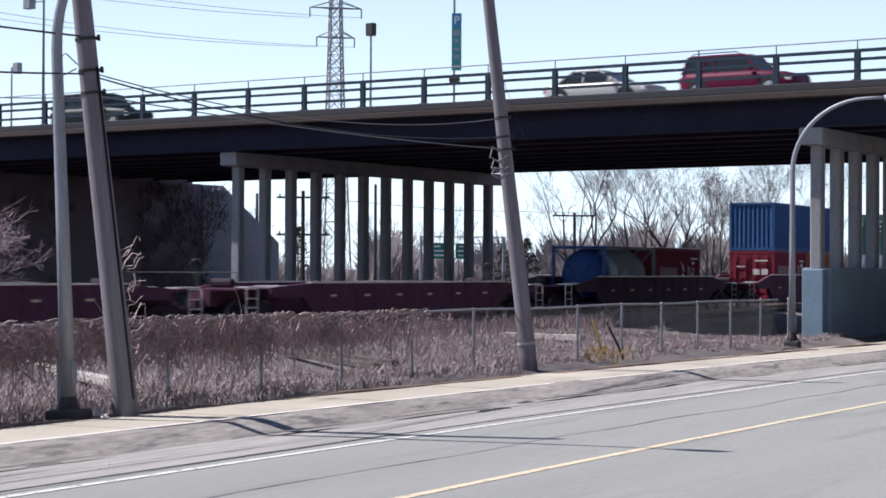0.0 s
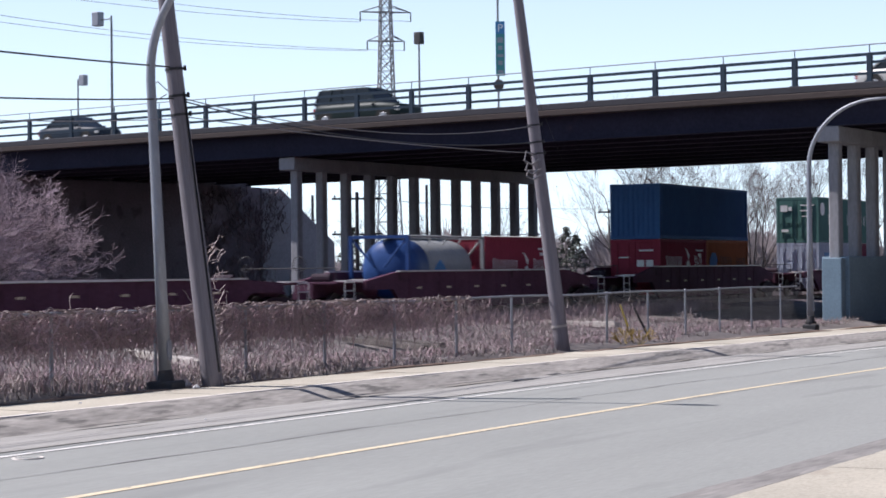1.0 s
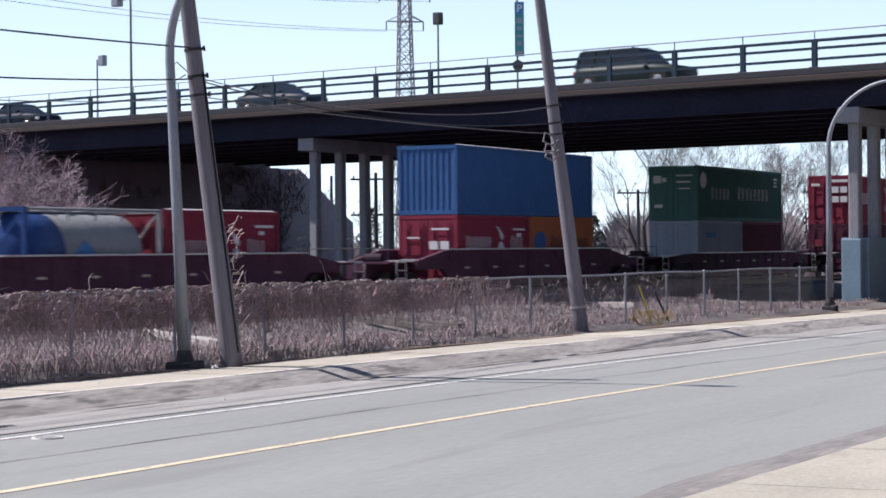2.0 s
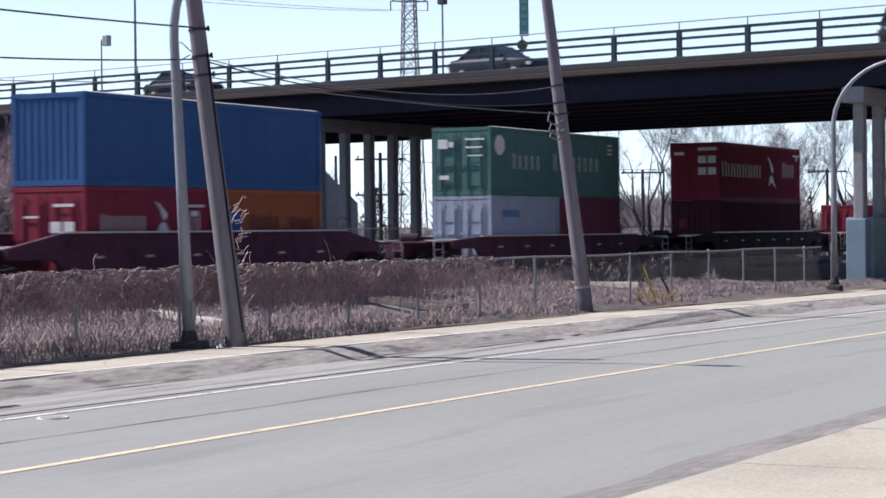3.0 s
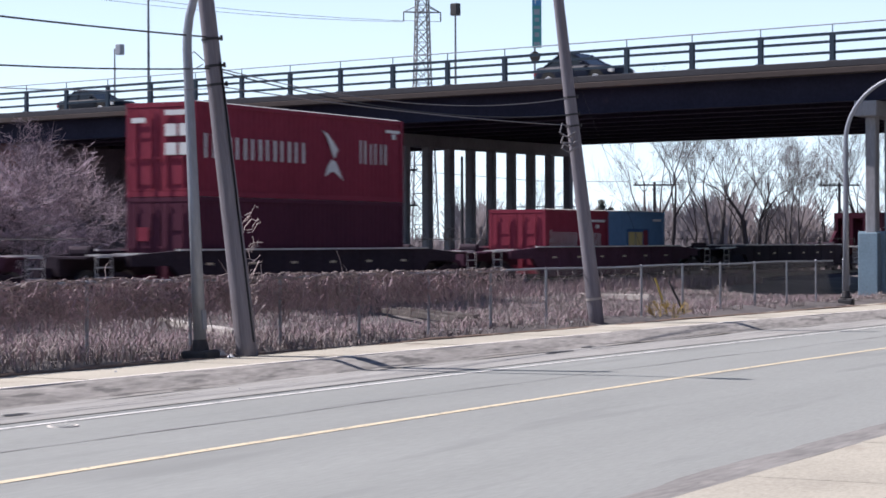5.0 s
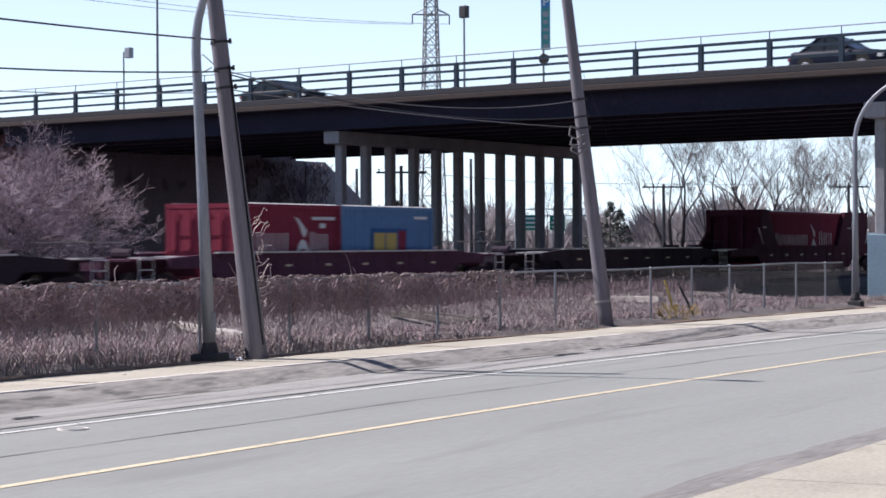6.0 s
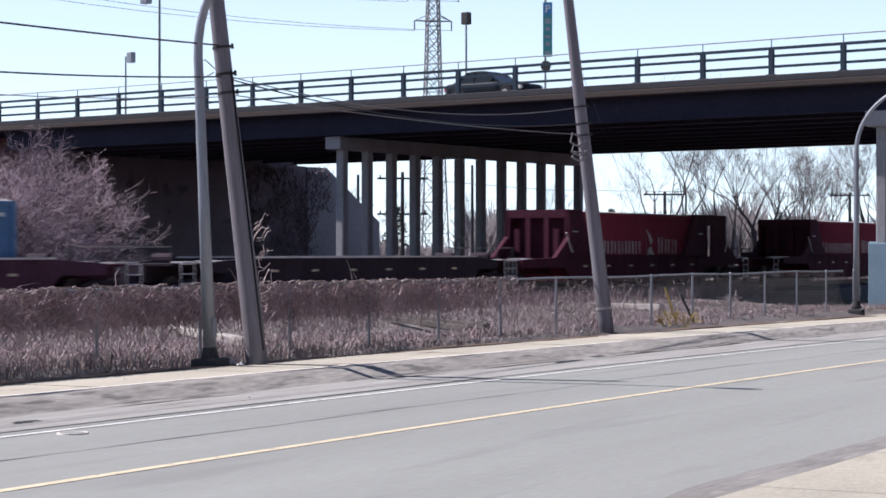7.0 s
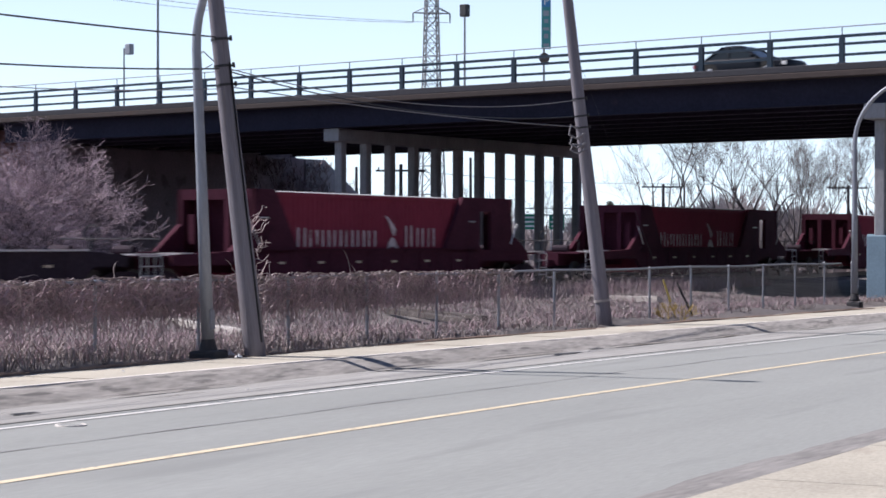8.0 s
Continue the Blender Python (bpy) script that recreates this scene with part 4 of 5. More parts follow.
    marks(c, "wall_marking", letters(0.4, 3.05, 1.06, 1.62, 7) + letters(4.2, 5.35, 1.08, 1.6, 3), WHITE)
    marks(c, "emblem", bird(3.7, 1.45, 0.6), WHITE)
    marks(c, "small_marking", [(4.3, 5.66, 2.03, 2.13), (4.75, 5.1, 1.78, 1.93)], WHITE)
    c = container(111.62, floor, F20, 2.5, BOX_LIGHTBLUE, "light blue twenty foot container with a bright square panel")
    marks(c, "panel_backing", [(1.83, 4.2, 1.0, 1.78)], BOX_BLUE)
    marks(c, "panel_marking", [(2.0, 2.7, 1.03, 1.64), (2.78, 3.5, 1.03, 1.64)], YELLOW_PLASTIC, -1.236)
    marks(c, "panel_bar", [(3.6, 4.1, 1.03, 1.72)], BOX_RED, -1.236)
    marks(c, "small_marking", [(4.7, 5.6, 2.1, 2.2)], WHITE)
    well_car(135.0, 22.5, CAR_DARK, "empty grimy dark well car with low sides")
    # older cars with bulkheads
    for s in (157.4, 186.6, 215.8, 245.0):
        well_car(s, 27.0, CAR_MAROON, "dark maroon well car with tall end bulkheads", bulkhead=1.84)
        c = container(s - 6.1, floor, F40, 2.8, BOX_RED, "red forty foot container between bulkheads of a well car")
        marks(c, "wall_marking", letters(1.57, 6.6, 1.12, 1.65, 7, 0.72) + letters(8.35, 10.7, 1.12, 1.75, 3), DIM_LETTERS)
        marks(c, "emblem", bird(7.4, 1.45, 0.62), DIM_LETTERS)


train()


# ---------------------------------------------------------------- road vehicles on the bridge
def wheel(parent, x, y, r):
    g = Geo()
    g.tube([(x, y - 0.11, r), (x, y - 0.08, r), (x, y + 0.08, r), (x, y + 0.11, r)], [r * 0.9, r, r, r * 0.9], 20)
    w = part("wheel", g, TYRE, parent)
    g = Geo()
    s = -1 if y < 0 else 1
    g.tube([(x, y + s * 0.1, r), (x, y + s * 0.122, r)], [r * 0.62, r * 0.55], 16)
    for k in range(5):
        a = 2 * math.pi * k / 5
        g.box(-0.02, 0.02, -0.01, 0.012, 0.03, r * 0.55, Matrix.Translation((x, y + s * 0.125, r)) @ Matrix.Rotation(a, 4, "Y"))
    part("rim", g, ALLOY, w)


def car(mat, label, category, length=4.7, height=1.45, suv=False, width=1.8):
    t = thing("suv" if suv else "car", Matrix.Identity(4), label, category, "vehicles on the bridge")
    h, w = height, width / 2
    belt = h * (0.6 if suv else 0.62)
    # lower body: loops along x of a rounded section
    xs = [(0.0, 0.5, 0.75, 0.80), (0.12, 0.32, 0.96, 0.9), (0.35, 0.24, 1.0, 0.98), (1.0, 0.22, 1.0, 1.0), (length - 1.5, 0.22, 1.0, 1.0),
          (length - 1.15, 0.22, 0.97, 0.99), (length - 0.3, 0.24, 0.9, 0.95), (length - 0.08, 0.3, 0.82, 0.88), (length, 0.42, 0.66, 0.78)]
    if not suv:
        xs[0] = (0.0, 0.48, 0.72, 0.8)
    g = Geo()
    loops = []
    for x, zb, zt, ww in xs:
        top, yw = belt * zt, w * ww
        loops.append([(x, -yw * 0.93, zb), (x, yw * 0.93, zb), (x, yw, zb + 0.2 * (top - zb)), (x, yw, top - 0.25 * (top - zb)), (x, yw * 0.93, top), (x, -yw * 0.93, top), (x, -yw, top - 0.25 * (top - zb)), (x, -yw, zb + 0.2 * (top - zb))])
    g.loft(loops)
    body = part("body", g, mat, t, smooth=True)
    # cabin glass, then roof and pillars
    if suv:
        c0, c1, r0, r1 = 0.12, length - 1.35, 0.35, length - 2.05
    else:
        c0, c1, r0, r1 = 0.55, length - 1.25, 1.35, length - 2.2
    wb, wr = w * 0.92, w * 0.76
    zr = h - 0.05
    g = Geo()
    g.loft([[(c0, -wb, belt - 0.02), (c1, -wb, belt - 0.02), (c1, wb, belt - 0.02), (c0, wb, belt - 0.02)],
            [(r0, -wr, zr), (r1, -wr, zr), (r1, wr, zr), (r0, wr, zr)]])
    part("cabin_glass", g, GLASS, t)
    g = Geo()
    g.loft([[(r0 - 0.05, -wr - 0.02, zr - 0.03), (r1 + 0.05, -wr - 0.02, zr - 0.03), (r1 + 0.05, wr + 0.02, zr - 0.03), (r0 - 0.05, wr + 0.02, zr - 0.03)],
            [(r0 + 0.1, -wr + 0.08, h), (r1 - 0.1, -wr + 0.08, h), (r1 - 0.1, wr - 0.08, h), (r0 + 0.1, wr - 0.08, h)]])
    part("roof", g, mat, t)
    mid = (c0 + c1) / 2
    for y in (-1, 1):
        for b, r in ((c0 + 0.02, r0), (c1 - 0.02, r1), (mid - 0.15, (r0 + r1) / 2 - 0.1)) + (((c0 + 0.9, r0 + 0.75),) if suv else ()):
            g = Geo()
            g.tube([(b, y * wb, belt - 0.03), (r, y * (wr + 0.01), zr)], 0.045, 6)
            part("pillar", g, mat, t)
    if suv:
        for y in (-1, 1):
            g = Geo()
            g.tube([(r0 + 0.1, y * wr * 0.9, h), (r0 + 0.2, y * wr * 0.9, h + 0.07), (r1 - 0.3, y * wr * 0.9, h + 0.07), (r1 - 0.2, y * wr * 0.9, h)], 0.02, 6)
            part("roof_rack", g, IRON, t)
    r = 0.36 if suv else 0.32
    for x in (0.85, length - 0.9):
        for y in (-w + 0.1, w - 0.1):
            wheel(t, x, y, r)
            g = Geo()
            s = -1 if y < 0 else 1
            arch = [(x + (r + 0.07) * math.cos(a), r + (r + 0.07) * math.sin(a)) for a in np.linspace(0, math.pi, 12)]
            g.loft([[(p, s * (w - 0.12), q) for p, q in arch], [(p, s * (w + 0.006), q) for p, q in arch]])
            part("wheel_arch", g, TYRE, t)
    for y in (-w * 0.72, w * 0.72):
        g = Geo()
        g.box(-0.02, 0.12, y - 0.14, y + 0.14, belt * 0.62, belt * 0.86)
        part("tail_lamp", g, LENS_RED, t, bevel=0.02)
        g = Geo()
        g.box(length - 0.28, length - 0.05, y - 0.2, y + 0.2, belt * 0.58, belt * 0.76)
        part("headlight", g, LENS_CLEAR, t, bevel=0.03)
        g = Geo()
        s = -1 if y < 0 else 1
        g.box(c1 - 0.35, c1 - 0.2, s * w, s * (w + 0.17), belt, belt + 0.13)
        part("mirror", g, mat, t, bevel=0.03)
    for x in (-0.03, length - 0.1):
        g = Geo()
        g.box(x, x + 0.13, -w * 0.8, w * 0.8, 0.33, 0.5)
        part("bumper", g, IRON if suv else mat, t, bevel=0.04)
    return t


SUV_GREEN = material("dark_green_car_paint", (0.009, 0.019, 0.02), 0.5, 0.1, gloss=0.2, vary=0.08, bump=0)
SILVER = material("silver_car_paint", (0.42, 0.42, 0.41), 0.5, 0.3, vary=0.08, bump=0)
CAR_RED = material("deep_red_car_paint", (0.1, 0.007, 0.034), 0.5, 0.0, gloss=0.12, vary=0.08, bump=0)
GREY_BLUE = material("grey_blue_car_paint", (0.02, 0.031, 0.047), 0.5, 0.0, gloss=0.15, vary=0.08, bump=0)
NAVY = material("dark_navy_car_paint", (0.008, 0.012, 0.027), 0.5, 0.0, gloss=0.12, vary=0.08, bump=0)
CHARCOAL = material("charcoal_car_paint", (0.008, 0.011, 0.018), 0.5, 0.0, gloss=0.12, vary=0.08, bump=0)
LANE = 73.4
TRAFFIC = [
    (car(SUV_GREEN, "dark green boxy sport utility vehicle with a roof rack", "suv", 5.2, 1.8, True, 1.9), [(0.0, -76.79), (1.0, -63.77), (1.5, -57.08), (2.8, -38.99), (4.0, -22.79), (6.0, 4.21), (8.0, 31.21)]),
    (car(SILVER, "silver four-door saloon car", "car", 4.7, 1.42), [(0.0, -48.85), (0.4, -43.81), (1.0, -36.16), (2.0, -23.47), (4.0, 1.91), (6.0, 27.29), (8.0, 52.67)]),
    (car(CAR_RED, "deep red sport utility vehicle with a roof rack", "suv", 4.7, 1.68, True, 1.82), [(0.0, -42.75), (0.4, -37.72), (1.0, -30.17), (2.0, -17.6), (4.0, 7.55), (6.0, 32.7), (8.0, 57.85)]),
    (car(GREY_BLUE, "plain grey-blue estate car", "car", 4.6, 1.55), [(0.0, -95.88), (1.0, -82.87), (1.5, -76.44), (2.8, -59.75), (3.5, -50.74), (4.5, -37.33), (6.0, -17.81), (8.0, 8.21)]),
    (car(NAVY, "dark navy hatchback car", "car", 4.2, 1.5), [(0.0, -112.26), (1.5, -94.47), (2.8, -79.06), (3.5, -71.05), (4.5, -59.2), (6.0, -41.12), (7.0, -29.26), (8.0, -17.41)]),
    (car(CHARCOAL, "charcoal black saloon car", "car", 4.4, 1.4), [(0.0, -149.41), (2.0, -123.44), (4.0, -97.47), (6.0, -71.5), (6.5, -65.31), (7.0, -58.74), (8.0, -45.53)]),
]


def motions():
    for t, s, z, v in ROLLING:
        rows = []
        for k in range(0, 9):
            p = at(s - SPEED * (k - 3.5), v)
            rows.append((float(k), pose(p.x, p.y, z, 0, 0, U_TURN)))
        walk(t, rows)
    for t, track in TRAFFIC:
        rows = []
        for sec, a in track:
            p = bridge_at(a, LANE)
            rows.append((sec, pose(p.x, p.y, DECK - 0.24, 0, 0, B_TURN)))
        walk(t, rows)



# ---------------------------------------------------------------- distance: trees, pylon, far poles
def grow(g, twigs, p, d, length, radius, level, rnd, spread=0.55, up=0.08):
    """Adds one limb and its branches; thick ones to g, thin ones to twigs."""
    n = 3 if level > 1 else 2
    pts, rad = [p.copy()], [radius]
    for k in range(n):
        d = (d + Vector((rnd.uniform(-1, 1), rnd.uniform(-1, 1), rnd.uniform(-0.6, 1))) * 0.13 + Vector((0, 0, up * 0.25))).normalized()
        p = p + d * (length / n)
        pts.append(p.copy())
        rad.append(max(0.007, radius * (1 - 0.42 * (k + 1) / n)))
    (g if level >= 3 else twigs).tube(pts, rad, 6 if level >= 3 else 3, caps=False)
    if level == 0:
        return
    kids = rnd.choice((2, 3)) + (1 if level <= 2 else 0)
    for k in range(kids):
        q = pts[-1] if k < 2 else pts[rnd.randrange(1, len(pts))]
        nd = (d + Vector((rnd.uniform(-1, 1), rnd.uniform(-1, 1), rnd.uniform(-0.55, 0.6))) * spread + Vector((0, 0, up))).normalized()
        grow(g, twigs, q, nd, length * rnd.uniform(0.62, 0.85), rad[-1] * (0.8 if k == 0 else 0.6), level - 1, rnd, spread, up)


def bare_tree(seed, height, stems, label, m, twig_mat, levels=6, spread=0.75, lean=0.25, trunk=0.021, up=0.08):
    rnd = random.Random(seed)
    trunks, tw = [], Geo()
    for k in range(stems):
        g = Geo()
        trunks.append(g)
        a = 2 * math.pi * k / stems + rnd.uniform(-0.5, 0.5)
        d = Vector((math.cos(a) * lean, math.sin(a) * lean, 1)).normalized() if stems > 1 else Vector((rnd.uniform(-0.08, 0.08), 0, 1)).normalized()
        grow(g, tw, Vector((math.cos(a) * 0.15 * (stems > 1), math.sin(a) * 0.15 * (stems > 1), -0.2)), d, height * 0.3, height * trunk * rnd.uniform(0.8, 1.15), levels, rnd, spread, up)
    t = thing("tree", m, label, "tree", "bare trees")
    for g in trunks:
        part("trunk", g, BARK, t, smooth=True)
    tagged(part("crown", tw, twig_mat, t), kind="stuff")
    return t


def spot(q, depth, z=0.0, turn=0.0):
    """A place in the distance, by bearing (x over y) and depth."""
    return pose(q * depth, depth, z, 0, 0, turn)


def distance():
    a = bare_tree(3, 15.0, 3, "tall bare grey tree with several stems", spot(0.112, 172), TWIG, lean=0.3, trunk=0.016)
    b = bare_tree(8, 14.5, 2, "bare grey tree with a forked trunk", spot(0.137, 176), TWIG, lean=0.22, trunk=0.016)
    c = bare_tree(15, 11.0, 1, "slender bare grey tree", spot(0.178, 190), TWIG, spread=0.55, trunk=0.016)
    for src, q, dep, rz in ((b, 0.151, 178, 70), (c, 0.173, 186, 120), (c, 0.168, 195, 200), (a, 0.2, 205, 140), (c, 0.188, 200, 300),
                            (b, 0.158, 200, 220), (c, 0.162, 205, 20), (c, 0.145, 200, 80), (a, 0.222, 215, 33), (c, 0.125, 205, 260), (b, 0.182, 230, 310)):
        copy_thing(src, spot(q, dep, 0, rz))
    for q, dep in ((0.05, 230), (0.012, 260), (-0.02, 250), (-0.044, 240), (0.034, 300), (-0.008, 290)):
        copy_thing(c, spot(q, dep, -1.5, q * 3000))
    bush = bare_tree(21, 8.1, 10, "dense reddish bare thicket tree beside the abutment", spot(-0.201, 98, 0), RED_TWIG, levels=6, spread=1.25, lean=0.75, trunk=0.0095, up=0.02)
    copy_thing(bush, spot(-0.229, 99, -0.3, 130))
    copy_thing(bush, spot(-0.208, 99.5, -0.6, 220))
    copy_thing(bush, spot(-0.203, 97, -2.2, 60))
    copy_thing(bush, spot(-0.219, 97.6, 0.9, 300))
    # far brush: uncountable thin stems in a hazy band
    rnd = random.Random(5)
    for label, d0, d1, q0, q1, hmin, hmax, count, mat in (
            ("hazy band of grey-brown brush and saplings in the distance", 235, 300, -0.075, 0.26, 3.4, 8.2, 12000, FAR_WOOD),
            ("grey bare saplings behind the trees", 205, 240, 0.088, 0.26, 2.5, 7.2, 4200, FAR_WOOD),
            ("low dry brush beyond the railway", 125, 165, -0.05, 0.24, 0.8, 2.6, 5000, FAR_WOOD)):
        g = Geo()
        for k in range(count):
            dep = rnd.uniform(d0, d1)
            q = rnd.uniform(q0, q1)
            clump = 0.6 + 0.8 * noise.noise(Vector((q * 60, dep * 0.02, 1.5)))
            h = rnd.uniform(hmin, hmax) * max(0.35, clump)
            x, y = q * dep, dep
            w = 0.034 * dep / 120
            for j in range(3):
                dx, dy = rnd.uniform(-0.8, 0.8) * h * 0.5, rnd.uniform(-0.3, 0.3)
                g.tube([(x, y, -0.4), (x + dx * 0.4, y, h * 0.5), (x + dx, y + dy, h * rnd.uniform(0.7, 1))], [w * 1.6, w * 1.1, w * 0.5], 3, caps=False)
        tagged(part("far_brush", g, mat), label, "brush", kind="stuff")
    # conifers
    for q, dep, h in ((0.081, 225, 7.4), (0.086, 230, 6.6), (0.074, 235, 6.0), (-0.022, 240, 8.0)):
        t = thing("conifer", spot(q, dep, -0.5), "small dark green conifer in the distance", "tree", "far conifers")
        g = Geo()
        g.tube([(0, 0, 0), (0, 0, h * 0.95)], [0.14, 0.03], 6)
        part("trunk", g, BARK, t)
        g = Geo()
        r2 = random.Random(int(q * 1000) + 77)
        for k in range(240):
            f = r2.random() ** 0.7
            z = h * (0.12 + 0.86 * f)
            rr = (1 - f) * h * 0.42 * r2.uniform(0.3, 1.15) + 0.1
            w = r2.uniform(0, 6.283)
            c0 = Vector((rr * math.cos(w), rr * math.sin(w), z - rr * 0.25))
            s = 0.34
            g.face([c0 + Vector((r2.uniform(-s, s), r2.uniform(-s, s), r2.uniform(-s, s) * 0.7)) for _ in range(3)])
            g.face([c0 + Vector((r2.uniform(-s, s), r2.uniform(-s, s), r2.uniform(-s, s) * 0.7)) for _ in range(3)])
        tagged(part("crown", g, CONIFER, t), kind="stuff")


def pylon():
    t = thing("pylon", spot(-0.0049, 330, 0, 12), "tall grey lattice steel power pylon", "pylon")
    hw = lambda z: 2.25 - 0.037 * z if z < 30 else 1.14 - 0.024 * (z - 30)
    zs = [0, 5, 10, 14.5, 18.5, 22, 25, 27.5, 29.8, 32, 34, 36, 38, 40, 42, 44, 46, 48, 50]
    for sx in (-1, 1):
        for sy in (-1, 1):
            g = Geo()
            g.tube([(sx * hw(z), sy * hw(z), z) for z in zs], 0.13, 4)
            part("leg", g, LATTICE, t)
    for k in range(len(zs) - 1):
        z0, z1 = zs[k], zs[k + 1]
        a, b = hw(z0), hw(z1)
        g = Geo()
        for ax in (0, 1):
            for s in (-1, 1):
                for d in (-1, 1):
                    p, q = (d * a, s * a, z0), (-d * b, s * b, z1)
                    if ax:
                        p, q = (p[1], p[0], p[2]), (q[1], q[0], q[2])
                    g.tube([p, q], 0.07, 3, caps=False)
                p, q = (-b, s * b, z1), (b, s * b, z1)
                if ax:
                    p, q = (p[1], p[0], p[2]), (q[1], q[0], q[2])
                g.tube([p, q], 0.06, 3, caps=False)
        tagged(part("bracing", g, LATTICE, t), kind="stuff")
    for z, r in ((38.8, 3.0), (43.4, 4.1), (48.0, 3.2)):
        g = Geo()
        for s in (-1, 1):
            for y in (-0.7, 0.7):
                g.tube([(0, y, z), (s * r, 0, z)], 0.09, 4).tube([(s * 0.8, y, z + 1.0), (s * r, 0, z)], 0.07, 4)
        arm = part("cross_arm", g, LATTICE, t)
        for s in (-1, 1):
            g = Geo()
            g.tube([(s * r, 0, z), (s * r, 0, z - 1.5)], 0.1, 6)
            part("insulator", g, IRON, arm)
    # line conductors
    for z, r in ((37.3, 3.0), (41.9, 4.1)):
        for s in (-1, 1):
            w = thing("power_line", pose(0, 0, 0), "thin pale high-voltage conductor against the sky", "power line", "power lines")
            g = Geo()
            p0 = Vector((-1.6 + s * r, 330, z))
            p1 = Vector((-120 + s * r, 205, 47 + z - 38))
            pts = []
            for k in range(17):
                f = k / 16
                p = p0.lerp(p1, f)
                p.z -= 5 * 4 * f * (1 - f)
                pts.append(p)
            g.tube(pts, 0.035, 4)
            part("conductor", g, LATTICE, w)


def far_poles():
    for q, dep, h, arms in ((-0.0196, 140, 7.9, (7.4, 5.0)), (0.1068, 165, 7.3, (7.0,)), (0.196, 175, 7.5, (7.2,)), (-0.041, 175, 9.0, ()), (0.014, 180, 10, ()), (0.047, 190, 10, ())):
        t = thing("utility_pole", spot(q, dep, -0.3), "dark wooden utility pole with cross arms beyond the railway", "utility pole", "far utility poles")
        g = Geo()
        g.tube([(0, 0, 0), (0, 0, h)], [0.16, 0.11], 8)
        part("shaft", g, IRON, t)
        for z in arms:
            g = Geo()
            g.box(-1.7, 1.7, -0.06, 0.06, z, z + 0.13)
            a = part("cross_arm", g, IRON, t)
            for x in (-1.5, -0.8, 0.8, 1.5):
                g = Geo()
                g.tube([(x, 0, z + 0.13), (x, 0, z + 0.3)], 0.05, 6)
                part("insulator", g, IRON, a)
    w = thing("overhead_wire", pose(0, 0, 0), "thin overhead wire beyond the railway", "wire", "far wires")
    g = Geo()
    for z in (7.1,):
        g.tube([(-0.0196 * 140, 140, z + 0.1), (7.5, 152, z - 0.35), (0.1068 * 165, 165, z - 0.1), (0.196 * 175, 175, z)], 0.018, 4)
    part("strand", g, CABLE, w)
    for q, dep, w2, h2 in ((0.0435, 215, 2.6, 1.6), (0.0555, 216, 1.6, 1.5)):
        t = thing("road_sign", spot(q, dep, 0), "green road direction sign on two posts in the distance", "road sign", "far road signs")
        g = Geo()
        g.box(-w2 / 2, w2 / 2, -0.05, 0.0, 3.7, 3.7 + h2)
        part("panel", g, SIGN_GREEN, t)
        for z, a, b in ((3.95, -0.35, 0.3), (4.4, -0.4, 0.38), (4.85, -0.3, 0.1)):
            g = Geo()
            g.box(a * w2, b * w2, -0.056, -0.052, z, z + 0.18)
            part("text_bar", g, WHITE, t)
        for x in (-w2 * 0.35, w2 * 0.35):
            g = Geo()
            g.tube([(x, 0.06, -0.3), (x, 0.06, 5.2)], 0.06, 6)
            part("post", g, GALV, t)
    t = thing("sign_gantry", spot(0.063, 219, 0), "pale grey sign gantry beyond the bridge", "gantry")
    for x in (-6, 2.5):
        g = Geo()
        g.tube([(x, 0, -0.3), (x, 0, 6.0)], 0.14, 8)
        part("upright", g, GALV, t)
    for z in (5.2, 5.9):
        g = Geo()
        g.box(-6, 2.5, -0.06, 0.06, z, z + 0.12)
        part("beam", g, GALV, t)


